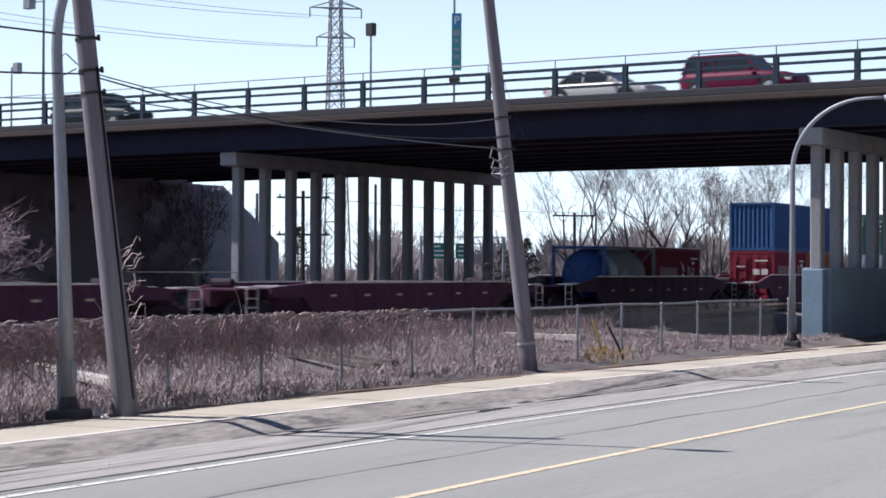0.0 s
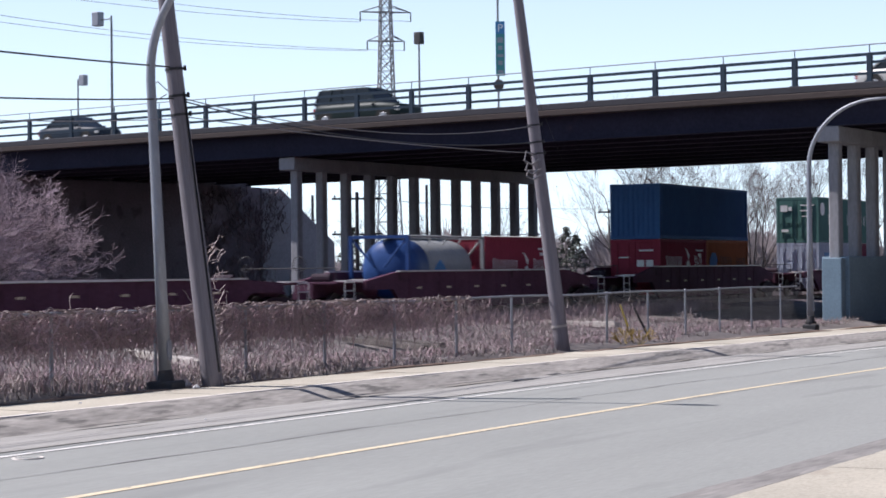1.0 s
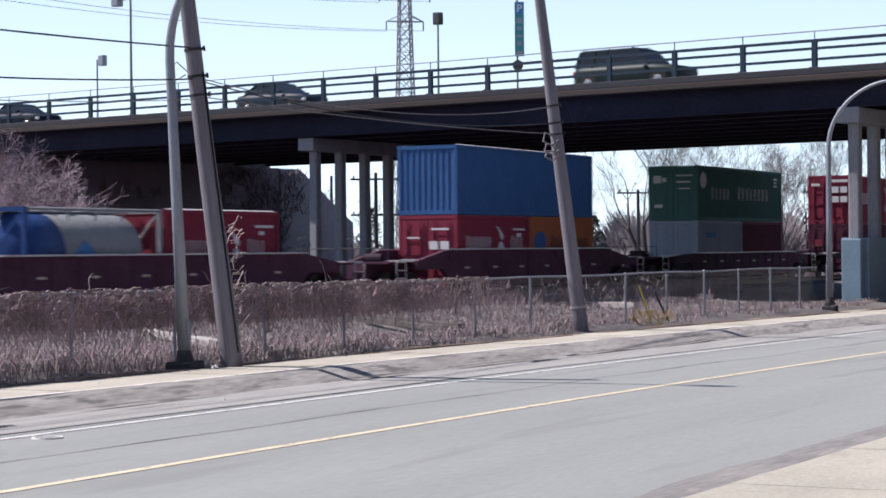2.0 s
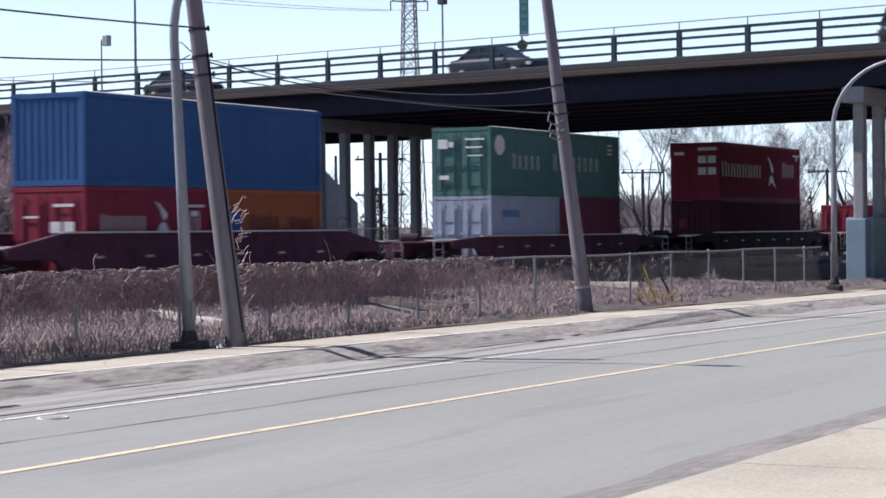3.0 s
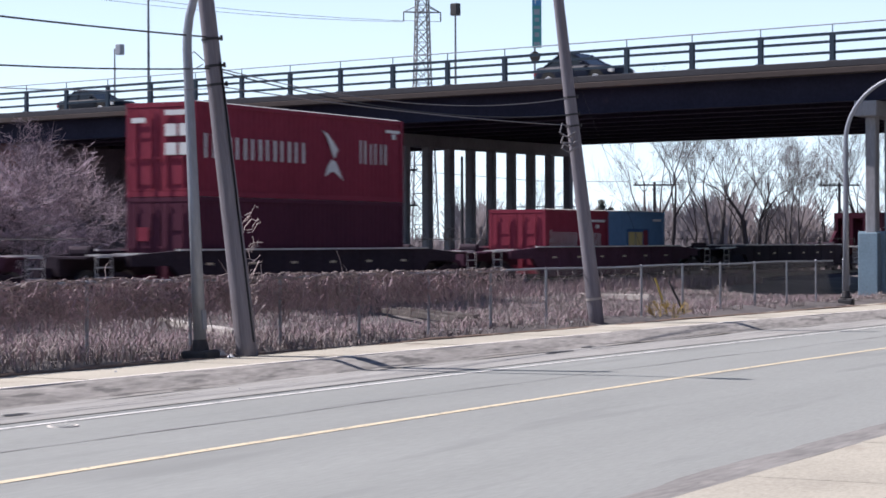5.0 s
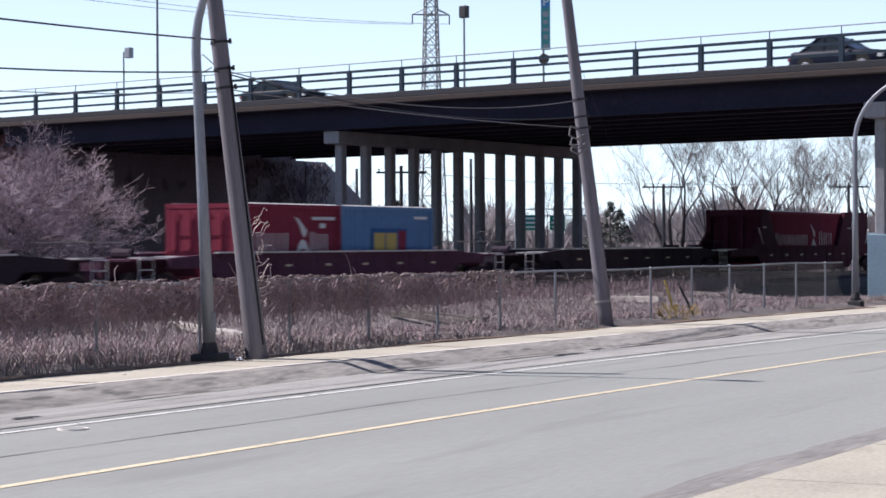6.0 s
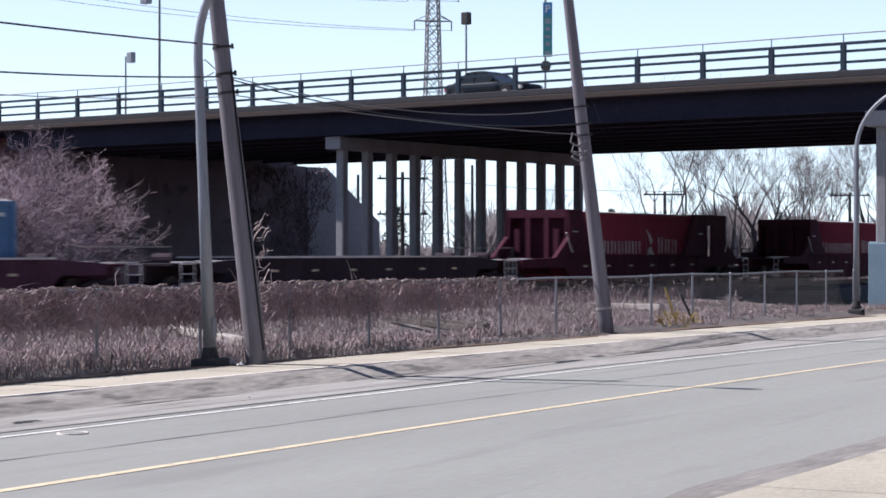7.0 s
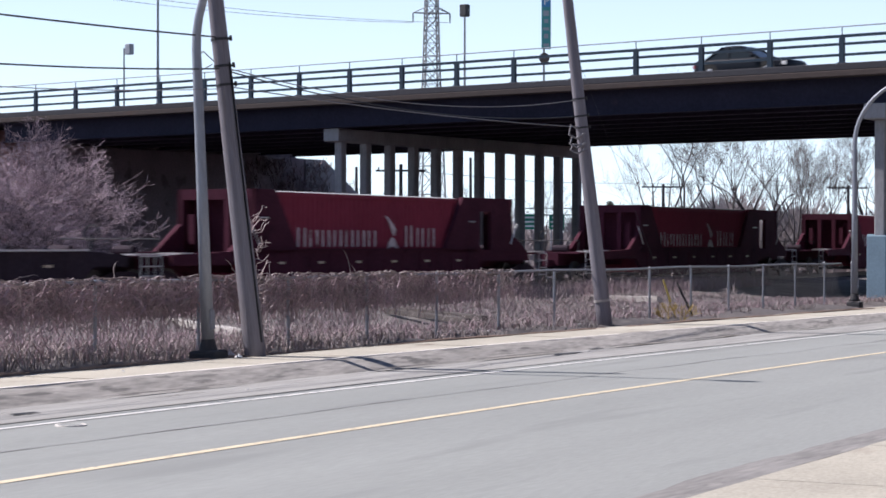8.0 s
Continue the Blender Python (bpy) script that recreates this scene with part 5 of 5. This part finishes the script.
def bridge_lights():
    for a, n, top, arm in ((-75.95, 71.36, 15.1, -0.75), (-103.19, 93.9, 15.2, 0.4), (-74.33, 93.9, 15.8, 0.0)):
        t = thing("bridge_lamp", on_bridge(a, n, DECK, 0), "slim dark lamp mast with a box lantern on the bridge", "street lamp", "bridge lamps")
        h = top - DECK
        g = Geo()
        g.tube([(0, 0, -0.1), (0, 0, h)], [0.075, 0.05], 8)
        part("mast", g, LATTICE, t)
        g = Geo()
        if arm:
            g.tube([(0, 0, h - 0.15), (arm, 0, h - 0.15)], 0.03, 6)
            part("arm", g, LATTICE, t)
        g = Geo()
        x = arm * 1.3
        g.box(x - 0.24, x + 0.24, -0.2, 0.2, h - 0.45, h + 0.25)
        part("lantern", g, GALV if arm else IRON, t, bevel=0.04)
    t = thing("banner_sign", on_bridge(-68.45, 93.8, DECK, 39), "tall narrow teal sign on a post above the bridge", "sign")
    g = Geo()
    g.tube([(-0.12, 0.1, -0.1), (-0.12, 0.1, 9.5)], 0.06, 8)
    part("post", g, LATTICE, t)
    g = Geo()
    g.box(-0.26, 0.26, -0.03, 0.03, 4.0, 7.05)
    p = part("panel", g, SIGN_TEAL, t, bevel=0.01)
    g = Geo()
    g.box(-0.24, 0.24, -0.036, -0.032, 6.35, 7.02)
    part("blue_field", g, SIGN_BLUE, t)
    cu = bpy.data.curves.new("letter", "FONT")
    cu.body, cu.size, cu.extrude, cu.align_x = "P", 0.62, 0.003, "CENTER"
    cu.materials.append(WHITE)
    tx = new("letter", cu)
    tx.parent = t
    tx.matrix_basis = pose(0, -0.042, 6.47, 90, 0, 0)
    for z, w, h in ((5.85, 0.16, 0.3), (5.45, 0.12, 0.22), (5.05, 0.17, 0.16), (4.6, 0.12, 0.25), (4.15, 0.16, 0.16)):
        g = Geo()
        g.box(-w, w, -0.036, -0.032, z, z + h)
        part("symbol_bar", g, GALV, t)
    g = Geo()
    g.tube([(-0.1, 0.0, 3.5), (-0.1, 0.05, 3.5)], 0.3, 14)
    part("round_plate", g, OLD_WOOD, t, "faded brown round plate")


# ---------------------------------------------------------------- wires between the poles
def wires():
    def strand(p, q, sag, r, mat, label):
        t = thing("overhead_cable", pose(0, 0, 0), label, "cable", "overhead cables")
        g = Geo()
        pts = []
        for k in range(25):
            f = k / 24
            v = Vector(p).lerp(Vector(q), f)
            v.z -= sag * 4 * f * (1 - f)
            pts.append(v)
        g.tube(pts, r, 5)
        part("strand", g, mat, t)
    def on_pole(u, v, lean, z):
        p = at(u, v)
        return Vector((p.x - (z - 0.05) * math.tan(radians(lean)), p.y, z))
    A = lambda z: on_pole(32.15, 21.35, 6.4, z)
    B = lambda z: on_pole(49.7, 22.1, 6.6, z)
    L = lambda z: Vector((*at(2, 21.3).xy, z))
    strand(A(5.55), B(6.05), 0.42, 0.011, GREY_CABLE, "slack grey service cable between leaning poles")
    strand(A(5.5), B(5.62), 0.36, 0.014, CABLE, "slack black cable between leaning poles")
    strand(A(5.2), B(5.33), 0.1, 0.012, GREY_CABLE, "slack grey cable between leaning poles")
    strand(A(6.1), L(6.3), 0.35, 0.017, CABLE, "thick black overhead cable ending at a leaning pole")
    strand(A(5.52), L(6.0), 0.75, 0.016, CABLE, "thick black overhead cable ending at a leaning pole")
    strand(A(5.15), L(6.3), 0.95, 0.009, GREY_CABLE, "thin grey overhead cable ending at a leaning pole")
    # guy wire with a yellow guard
    p = hit_ground(0.113, 58.5)
    strand(B(7.5), p, 0.0, 0.005, CABLE, "thin steel guy wire beside the leaning pole")
    for pole, zs in ((pole_a, (5.2, 5.55, 6.05)), (pole_b, (5.3, 5.6, 6.05))):
        for z in zs:
            g = Geo()
            g.tube([(0.0, 0, z - 0.025), (0.0, 0, z + 0.025)], 0.172, 12)
            c = part("band_clamp", g, IRON, pole)
            g = Geo()
            g.box(0.12, 0.2, -0.03, 0.03, z - 0.02, z + 0.02)
            g.tube([(0.2, 0, z - 0.045), (0.2, 0, z + 0.05)], 0.026, 8)
            part("bracket", g, IRON, c)
    g = Geo()
    for z, dz in ((5.0, 0.25), (5.25, 0.45), (4.85, 0.12)):
        g.tube([(-0.1, -0.1, z), (-0.3, -0.2, z + dz * 0.3), (-0.38, -0.25, z - 0.1), (-0.2, -0.22, z - 0.22), (0.05, -0.15, z - 0.1)], 0.025, 6)
    part("cable_loop", g, GREY_CABLE, pole_b, "loops of slack grey cable")
    g = Geo()
    g.tube([(-0.18, -0.1, 5.6), (-0.4, -0.15, 5.5), (-0.45, -0.15, 5.75), (-0.32, -0.12, 5.85), (-0.15, -0.1, 5.65)], 0.012, 5)
    part("cable_loop", g, GREY_CABLE, pole_a, "loop of slack pale cable")
    g = Geo()
    for k in range(2):
        g.tube([(0.14 + 0.02 * k, -0.12, 0.4), (0.15, -0.12, 3.0), (0.14, -0.11, 5.6)], 0.018, 6)
    part("riser_cable", g, CABLE, pole_a)
    g = Geo()
    g.tube([(0.0, 0, 0.72), (0.0, 0, 0.78)], 0.215, 14)
    part("pale_band", g, PALE_WOOD, pole_b, "pale band round the foot of the pole")


def hit_ground(q, depth, z=0.15):
    return Vector((q * depth, depth, z))


# ---------------------------------------------------------------- verge: weeds, vines, clutter
def weeds():
    rnd = random.Random(11)
    def blade(g, x, y, z, h, w, bendx, bendy):
        a = rnd.uniform(0, math.pi)
        cx, cy = math.cos(a) * w, math.sin(a) * w
        i = len(g.v)
        g.v += [(x - cx, y - cy, z), (x + cx, y + cy, z), (x + bendx * 0.45 + cx * 0.7, y + bendy * 0.45 + cy * 0.7, z + h * 0.6), (x + bendx * 0.45 - cx * 0.7, y + bendy * 0.45 - cy * 0.7, z + h * 0.6), (x + bendx, y + bendy, z + h)]
        g.f += [(i, i + 1, i + 2, i + 3), (i + 3, i + 2, i + 4)]
    def beside(p, a, b):
        f = max(-0.05, min(1.08, (p - a).dot(b - a) / (b - a).length_squared))
        return (a + (b - a) * f - p).length
    def height(v):
        pts = [(21.6, 0.1), (22.4, 0.2), (24, 0.12), (27, 0.06), (30.5, 0.27), (32.6, 0.42), (34, 0.47)]
        for (a, za), (b, zb) in zip(pts, pts[1:]):
            if a <= v <= b:
                return za + (zb - za) * (v - a) / (b - a)
        return 0.2
    bare = ((Vector((-1.4, 60.0)), Vector((0.9, 52.9))), (Vector((-6.81, 52.11)), Vector((-4.31, 45.71))))
    def stalk(g, p, z, h, w, lean, arch):
        """A curved dead stalk: rises, then arches over."""
        a = rnd.uniform(0, 2 * math.pi)
        d = Vector((math.cos(a), math.sin(a), 0))
        e = Vector((-d.y, d.x, 0)) * w
        i = len(g.v)
        base = Vector((p.x, p.y, z))
        for f, hh, out in ((0, 0, 0), (0.5, 0.6, 0.25), (0.8, 0.95, 0.6), (1, 1.0 - arch, 1)):
            c = base + d * (lean * h * out) + Vector((0, 0, h * hh))
            q = 1 - 0.6 * f
            g.v += [tuple(c - e * q), tuple(c + e * q)]
        g.f += [(i + 2 * k, i + 2 * k + 1, i + 2 * k + 3, i + 2 * k + 2) for k in range(3)]
    def lie(p, v):
        return height(v) + noise.noise(Vector((p.x * 0.35, p.y * 0.35, 0))) * 0.16 - 0.03
    g = Geo()
    for k in range(52000):
        u = 16 + 62 * rnd.random()
        v = 22.0 + 10.8 * rnd.random() ** 1.2
        p = at(u, v)
        den = noise.noise(Vector((p.x * 0.5, p.y * 0.5, 3))) + 0.5 * noise.noise(Vector((p.x * 1.9, p.y * 1.9, 8)))
        if any(beside(p.xy, a, b) < 0.85 for a, b in bare):
            continue                                # trampled ground round the old timbers
        left = max(0.0, min(1.0, (46 - u) / 12))
        if den < 0.02 - 0.34 * left:
            continue
        h = rnd.uniform(0.05, 0.2) * (1 + 1.3 * left * max(0, 1 - (v - 22) / 12)) * (0.8 + 0.6 * den)
        stalk(g, p, lie(p, v), h, rnd.uniform(0.005, 0.017), rnd.uniform(0.2, 1.9), rnd.uniform(0, 0.7))
    for k in range(260):                            # tussocks of taller pale stalks
        u = 17 + 58 * rnd.random() ** 1.35
        v = 22.7 + 6.5 * rnd.random() ** 1.4
        size = rnd.uniform(0.3, 0.85) * (1.0 if u < 46 else 0.6)
        if any(beside(at(u, v).xy, a, b) < 1.2 for a, b in bare):
            continue
        for q in range(rnd.randrange(8, 22)):
            p = at(u + rnd.gauss(0, 0.16), v + rnd.gauss(0, 0.16))
            stalk(g, p, lie(p, v), size * rnd.uniform(0.25, 0.75), rnd.uniform(0.005, 0.013), rnd.uniform(0.2, 1.6), rnd.uniform(0, 0.8))
    dark = Geo()
    for k in range(15000):                          # darker broken stems between the grass
        u = 16 + 60 * rnd.random() ** 1.2
        v = 22.2 + 10.0 * rnd.random() ** 1.1
        p = at(u, v)
        if any(beside(p.xy, a, b) < 0.7 for a, b in bare):
            continue
        left = max(0.0, min(1.0, (46 - u) / 12))
        stalk(dark, p, lie(p, v), rnd.uniform(0.08, 0.26) * (1 + 0.9 * left), rnd.uniform(0.006, 0.016), rnd.uniform(0.2, 2.0), rnd.uniform(0, 0.8))
    tagged(part("dead_stems", dark, VINE_DARK), "broken dark brown weed stems between the dry grass", "dead weeds", kind="stuff")
    tagged(part("dry_weeds", g, GRASS), "dry grey-brown grass and dead weeds covering the verge", "dry grass", kind="stuff")
    # dead vines over the fence: a brown mat of stems, and paler sprays over it
    def trail(g, u, v, z, size, r, rise=0.0):
        """A stem that runs along the fence and droops, bending a little as it goes."""
        p, ang = at(u, v, z), rnd.gauss(rise, 0.55)
        d, turn, side = rnd.choice((-1, 1)), rnd.gauss(0, 0.22) - rise * 0.42, rnd.uniform(-0.25, 0.25)
        pts = []
        for k in range(8):
            pts.append(p.copy())
            p = p + Vector((UX * math.cos(ang) * d - UY * side, UY * math.cos(ang) * d + UX * side, math.sin(ang) - 0.1)) * (size / 7)
            ang += turn + rnd.gauss(0, 0.25)
            if p.z > 1.6 and not rise:
                ang = min(ang - 0.5, 0.0)
        g.tube(pts, [r, r, r, r, r * 0.9, r * 0.8, r * 0.6, r * 0.4], 3, caps=False)
    def thick(u):
        """How full the vines are along the fence."""
        return max(0.0, min(1.0, (46.5 - u) / 9)) * (0.75 + 0.5 * noise.noise(Vector((u * 0.7, 1, 5))))
    g = Geo()
    for k in range(12000):
        u = 16 + 31 * rnd.random()
        if rnd.random() > thick(u):
            continue
        z = 1.0 + 0.54 * rnd.random() ** 0.8 + 0.12 * noise.noise(Vector((u * 0.9, 3, 1)))
        trail(g, u, FENCE_V + rnd.gauss(0.1, 0.14), z, rnd.uniform(0.25, 0.7), rnd.uniform(0.004, 0.011))
    tagged(part("vine_mat", g, VINE_DARK), "thick brown mat of dead vine stems on the chain link fence", "vines", kind="stuff")
    g = Geo()
    for k in range(1900):
        u = 16 + 31 * rnd.random()
        if rnd.random() > thick(u):
            continue
        low = rnd.random() ** 0.6
        trail(g, u, FENCE_V + rnd.gauss(-0.06, 0.13), 0.8 + 0.8 * low, rnd.uniform(0.1, 0.4), rnd.uniform(0.004, 0.01))
    for k in range(190):                            # strands that hang down the wire
        u = 30 + 15 * rnd.random()
        p, z1 = rnd.uniform(-0.3, 0.45), rnd.uniform(0.35, 1.1)
        pts = [at(u + p * f + rnd.gauss(0, 0.03), FENCE_V + rnd.gauss(0, 0.05), 1.6 - z1 * f) for f in (0, 0.3, 0.6, 1)]
        g.tube(pts, rnd.uniform(0.005, 0.011), 3, caps=False)
    for k in range(230):                            # the pale ridge along the top rail
        u = 16 + 28 * rnd.random()
        z = 1.6 + rnd.uniform(-0.04, 0.06)
        pts = [at(u + j * 0.16, FENCE_V + rnd.uniform(-0.08, 0.05), z + rnd.uniform(-0.04, 0.05)) for j in range(9)]
        g.tube(pts, rnd.uniform(0.008, 0.015), 3, caps=False)
    for u0 in (20.5, 24.1, 26.6, 28.9, 29.6, 31.0, 33.2, 34.0, 37.5, 41.0):   # loops standing above the fence
        for q in range(rnd.randrange(2, 6)):
            trail(g, u0 + rnd.gauss(0, 0.2), FENCE_V + rnd.gauss(0, 0.1), 1.58, rnd.uniform(0.3, 0.75), rnd.uniform(0.005, 0.01), 0.9)
    for k in range(420):
        u = 43 + 14 * rnd.random()
        trail(g, u, FENCE_V + rnd.gauss(0.12, 0.12), 0.3 + 1.15 * rnd.random(), rnd.uniform(0.2, 0.55), rnd.uniform(0.004, 0.009))
    tagged(part("dead_vines", g, VINE), "tangled pale dead vines hanging over the chain link fence", "vines", kind="stuff")
    g = Geo()
    for k in range(17000):                         # dark thicket on the railway bank
        u = 14 + 76 * rnd.random()
        v = 31.6 + 2.1 * rnd.random()
        p = at(u, v)
        h = rnd.uniform(0.1, 0.32) * (1.0 if u < 46 else 1.9)
        blade(g, p.x, p.y, height(v) - 0.05, h, rnd.uniform(0.008, 0.016), rnd.uniform(-0.4, 0.4) * h, rnd.uniform(-0.3, 0.3) * h)
    tagged(part("bank_thicket", g, VINE_DARK), "dark brown dead thicket on the railway bank", "brush", kind="stuff")
    # creeper climbing the pole and a few bare shrubs by the fence
    for q, dep, h, n in ((0.036, 52.5, 1.3, 3), (0.055, 52.0, 1.2, 3), (0.118, 62, 1.1, 4), (0.139, 69, 1.3, 3)):
        bare_tree(int(dep * 7 + n), h, n, "small bare shrub behind the chain link fence", spot(q, dep, 0.1), VINE, levels=3, spread=0.7, lean=0.4, trunk=0.009)
    g = Geo()
    p0 = at(32.15, 21.35)
    for k in range(34):
        z = rnd.uniform(0.3, 3.2)
        x = p0.x - z * 0.112 + 0.15
        pts = [Vector((x + rnd.uniform(-0.05, 0.1), p0.y + rnd.uniform(0.05, 0.25), z))]
        for j in range(4):
            pts.append(pts[-1] + Vector((rnd.uniform(-0.06, 0.14), rnd.uniform(-0.05, 0.08), rnd.uniform(-0.06, 0.16))))
        g.tube(pts, 0.006, 3, caps=False)
    tagged(part("creeper", g, VINE), "thin dead creeper climbing beside the wooden pole", "creeper", kind="stuff")


def abutment_ivy():
    """Leafless ivy on the corner of the abutment."""
    rnd = random.Random(31)
    m = pose(-21.1, 112.9, 0, 0, 0, 55.9)
    g = Geo()
    for k in range(1500):
        x, z = rnd.uniform(14.5, 25.0), rnd.uniform(0.0, 7.3)
        edge = 1.0 - abs(x - 20.3) / 5.2 + 0.9 * noise.noise(Vector((x * 0.45, z * 0.45, 7))) - 0.03 * z
        if edge < 0.22:
            continue
        p = Vector((x, -0.12 - 0.3 * rnd.random(), z))
        pts = [m @ p]
        for j in range(3):
            p = p + Vector((rnd.uniform(-0.3, 0.3), rnd.uniform(-0.08, 0.05), rnd.uniform(-0.12, 0.32)))
            pts.append(m @ p)
        g.tube(pts, [0.035, 0.03, 0.024, 0.012], 3, caps=False)
    tagged(part("abutment_ivy", g, material("bare_ivy_stems", (0.22, 0.175, 0.185), 0.9, vary=0.4, fine=8, coarse=0.6, bump=0)), "dark leafless ivy clinging to the concrete abutment", "ivy", kind="stuff")


def clutter():
    def beam(name, p, q, w, h, mat, label, cat, z=0.0):
        a, b = Vector(p), Vector(q)
        d = b - a
        t = thing(name, Matrix.Translation(a) @ d.to_track_quat("X", "Z").to_matrix().to_4x4(), label, cat, "timber left on the verge")
        g = Geo()
        n = 5
        loops = []
        for k in range(n + 1):
            x = d.length * k / n
            e = 0.015 * math.sin(k * 2.1)
            loops.append([(x, -w / 2 + e, 0), (x, w / 2 + e, 0), (x, w / 2 + e, h + e), (x, -w / 2 + e, h - e)])
        g.loft(loops)
        part("timber", g, mat, t, bevel=0.015)
    beam("board", Vector((-6.81, 52.11, 0.24)), Vector((-4.31, 45.71, 0.2)), 0.24, 0.17, PALE_WOOD, "pale weathered board lying in dead weeds", "board")
    beam("old_timber", Vector((-1.57, 60.18, 0.26)), Vector((0.66, 52.67, 0.24)), 0.2, 0.15, OLD_WOOD, "old squared timber lying on the verge", "timber")
    beam("old_timber", Vector((-1.32, 61.38, 0.26)), Vector((1.15, 54.23, 0.24)), 0.2, 0.15, OLD_WOOD, "old squared timber lying on the verge", "timber")
    beam("old_timber", Vector((5.41, 76.29, 0.2)), Vector((7.74, 73.39, 0.2)), 0.26, 0.2, PALE_WOOD, "pale concrete-grey beam lying behind the fence", "beam")
    beam("leaning_stick", Vector((7.21, 59.77, 0.2)), Vector((7.21, 59.77, 0.2)) + Vector((-0.45, 0.1, 0.95)), 0.06, 0.06, IRON, "dark stick leaning beside the fence", "stick")
    t = thing("guy_guard", Matrix.Translation(hit_ground(0.1105, 58.2, 0.55)), "yellow plastic guard on a guy wire", "guard")
    g = Geo()
    g.tube([(-0.21, 0, 0.72), (0.0, 0, 0.1)], [0.026, 0.032], 8)
    part("sleeve", g, YELLOW_PLASTIC, t)
    t = bare_tree(91, 1.0, 6, "small yellowish dead shrub behind the fence", spot(0.112, 58.0, 0.1), material("yellow_dead_leaf", (0.42, 0.31, 0.12), 0.9, per_object=0.3, bump=0), levels=3, spread=0.9, lean=0.5, trunk=0.008)
    rnd = random.Random(4)
    for x, y, z, s in ((-6.0, 35.56, 0.2, 0.16), (-5.17, 33.7, 0.2, 0.07), (-3.94, 38.58, 0.2, 0.22), (-3.69, 37.83, 0.2, 0.14), (0.58, 68.82, 0.2, 0.18), (5.21, 60.71, 0.2, 0.12), (0.21, 48.82, 0.2, 0.16), (3.58, 53.56, 0.2, 0.1), (-8.21, 63.71, 0.2, 0.14), (-3.0, 32.09, 0.03, 0.05), (1.13, 49.44, 0.2, 0.1)):
        p = Vector((x, y, z))
        t = thing("litter", Matrix.Translation(p), "crumpled scrap of white litter on the ground", "litter", "scraps of litter")
        g = Geo()
        n = 8
        for a in range(n):
            w0, w1 = 2 * math.pi * a / n, 2 * math.pi * (a + 1) / n
            r0, r1 = s * rnd.uniform(0.3, 0.6), s * rnd.uniform(0.3, 0.6)
            g.face([(0, 0, s * rnd.uniform(0.3, 0.6)), (r0 * math.cos(w0), r0 * math.sin(w0), s * 0.15 * rnd.random()), (r1 * math.cos(w1), r1 * math.sin(w1), s * 0.15 * rnd.random())])
        part("scrap", g, LITTER, t)
    # broken patches of the shoulder
    for u, v, w, d in ((37.93, 17.98, 1.31, 0.12), (40.53, 18.32, 0.53, 0.12), (21.29, 17.95, 0.49, 0.12)):
        g = Geo()
        n = 9
        top = [at(u + w * k / n, v + d * rnd.uniform(0.4, 1), 0.04) for k in range(n + 1)]
        bot = [at(u + w * k / n, v - d * rnd.uniform(0.0, 0.6), 0.03) for k in range(n + 1)]
        g.loft([bot, top], closed=False, caps=False)
        tagged(part("road_patch", g, TAR), "small broken dark patch on the edge of the asphalt", "road patch", kind="structure")


distance()
pylon()
far_poles()
bridge_lights()
wires()
weeds()
abutment_ivy()
clutter()


pavement()
near_pavement()
motions()
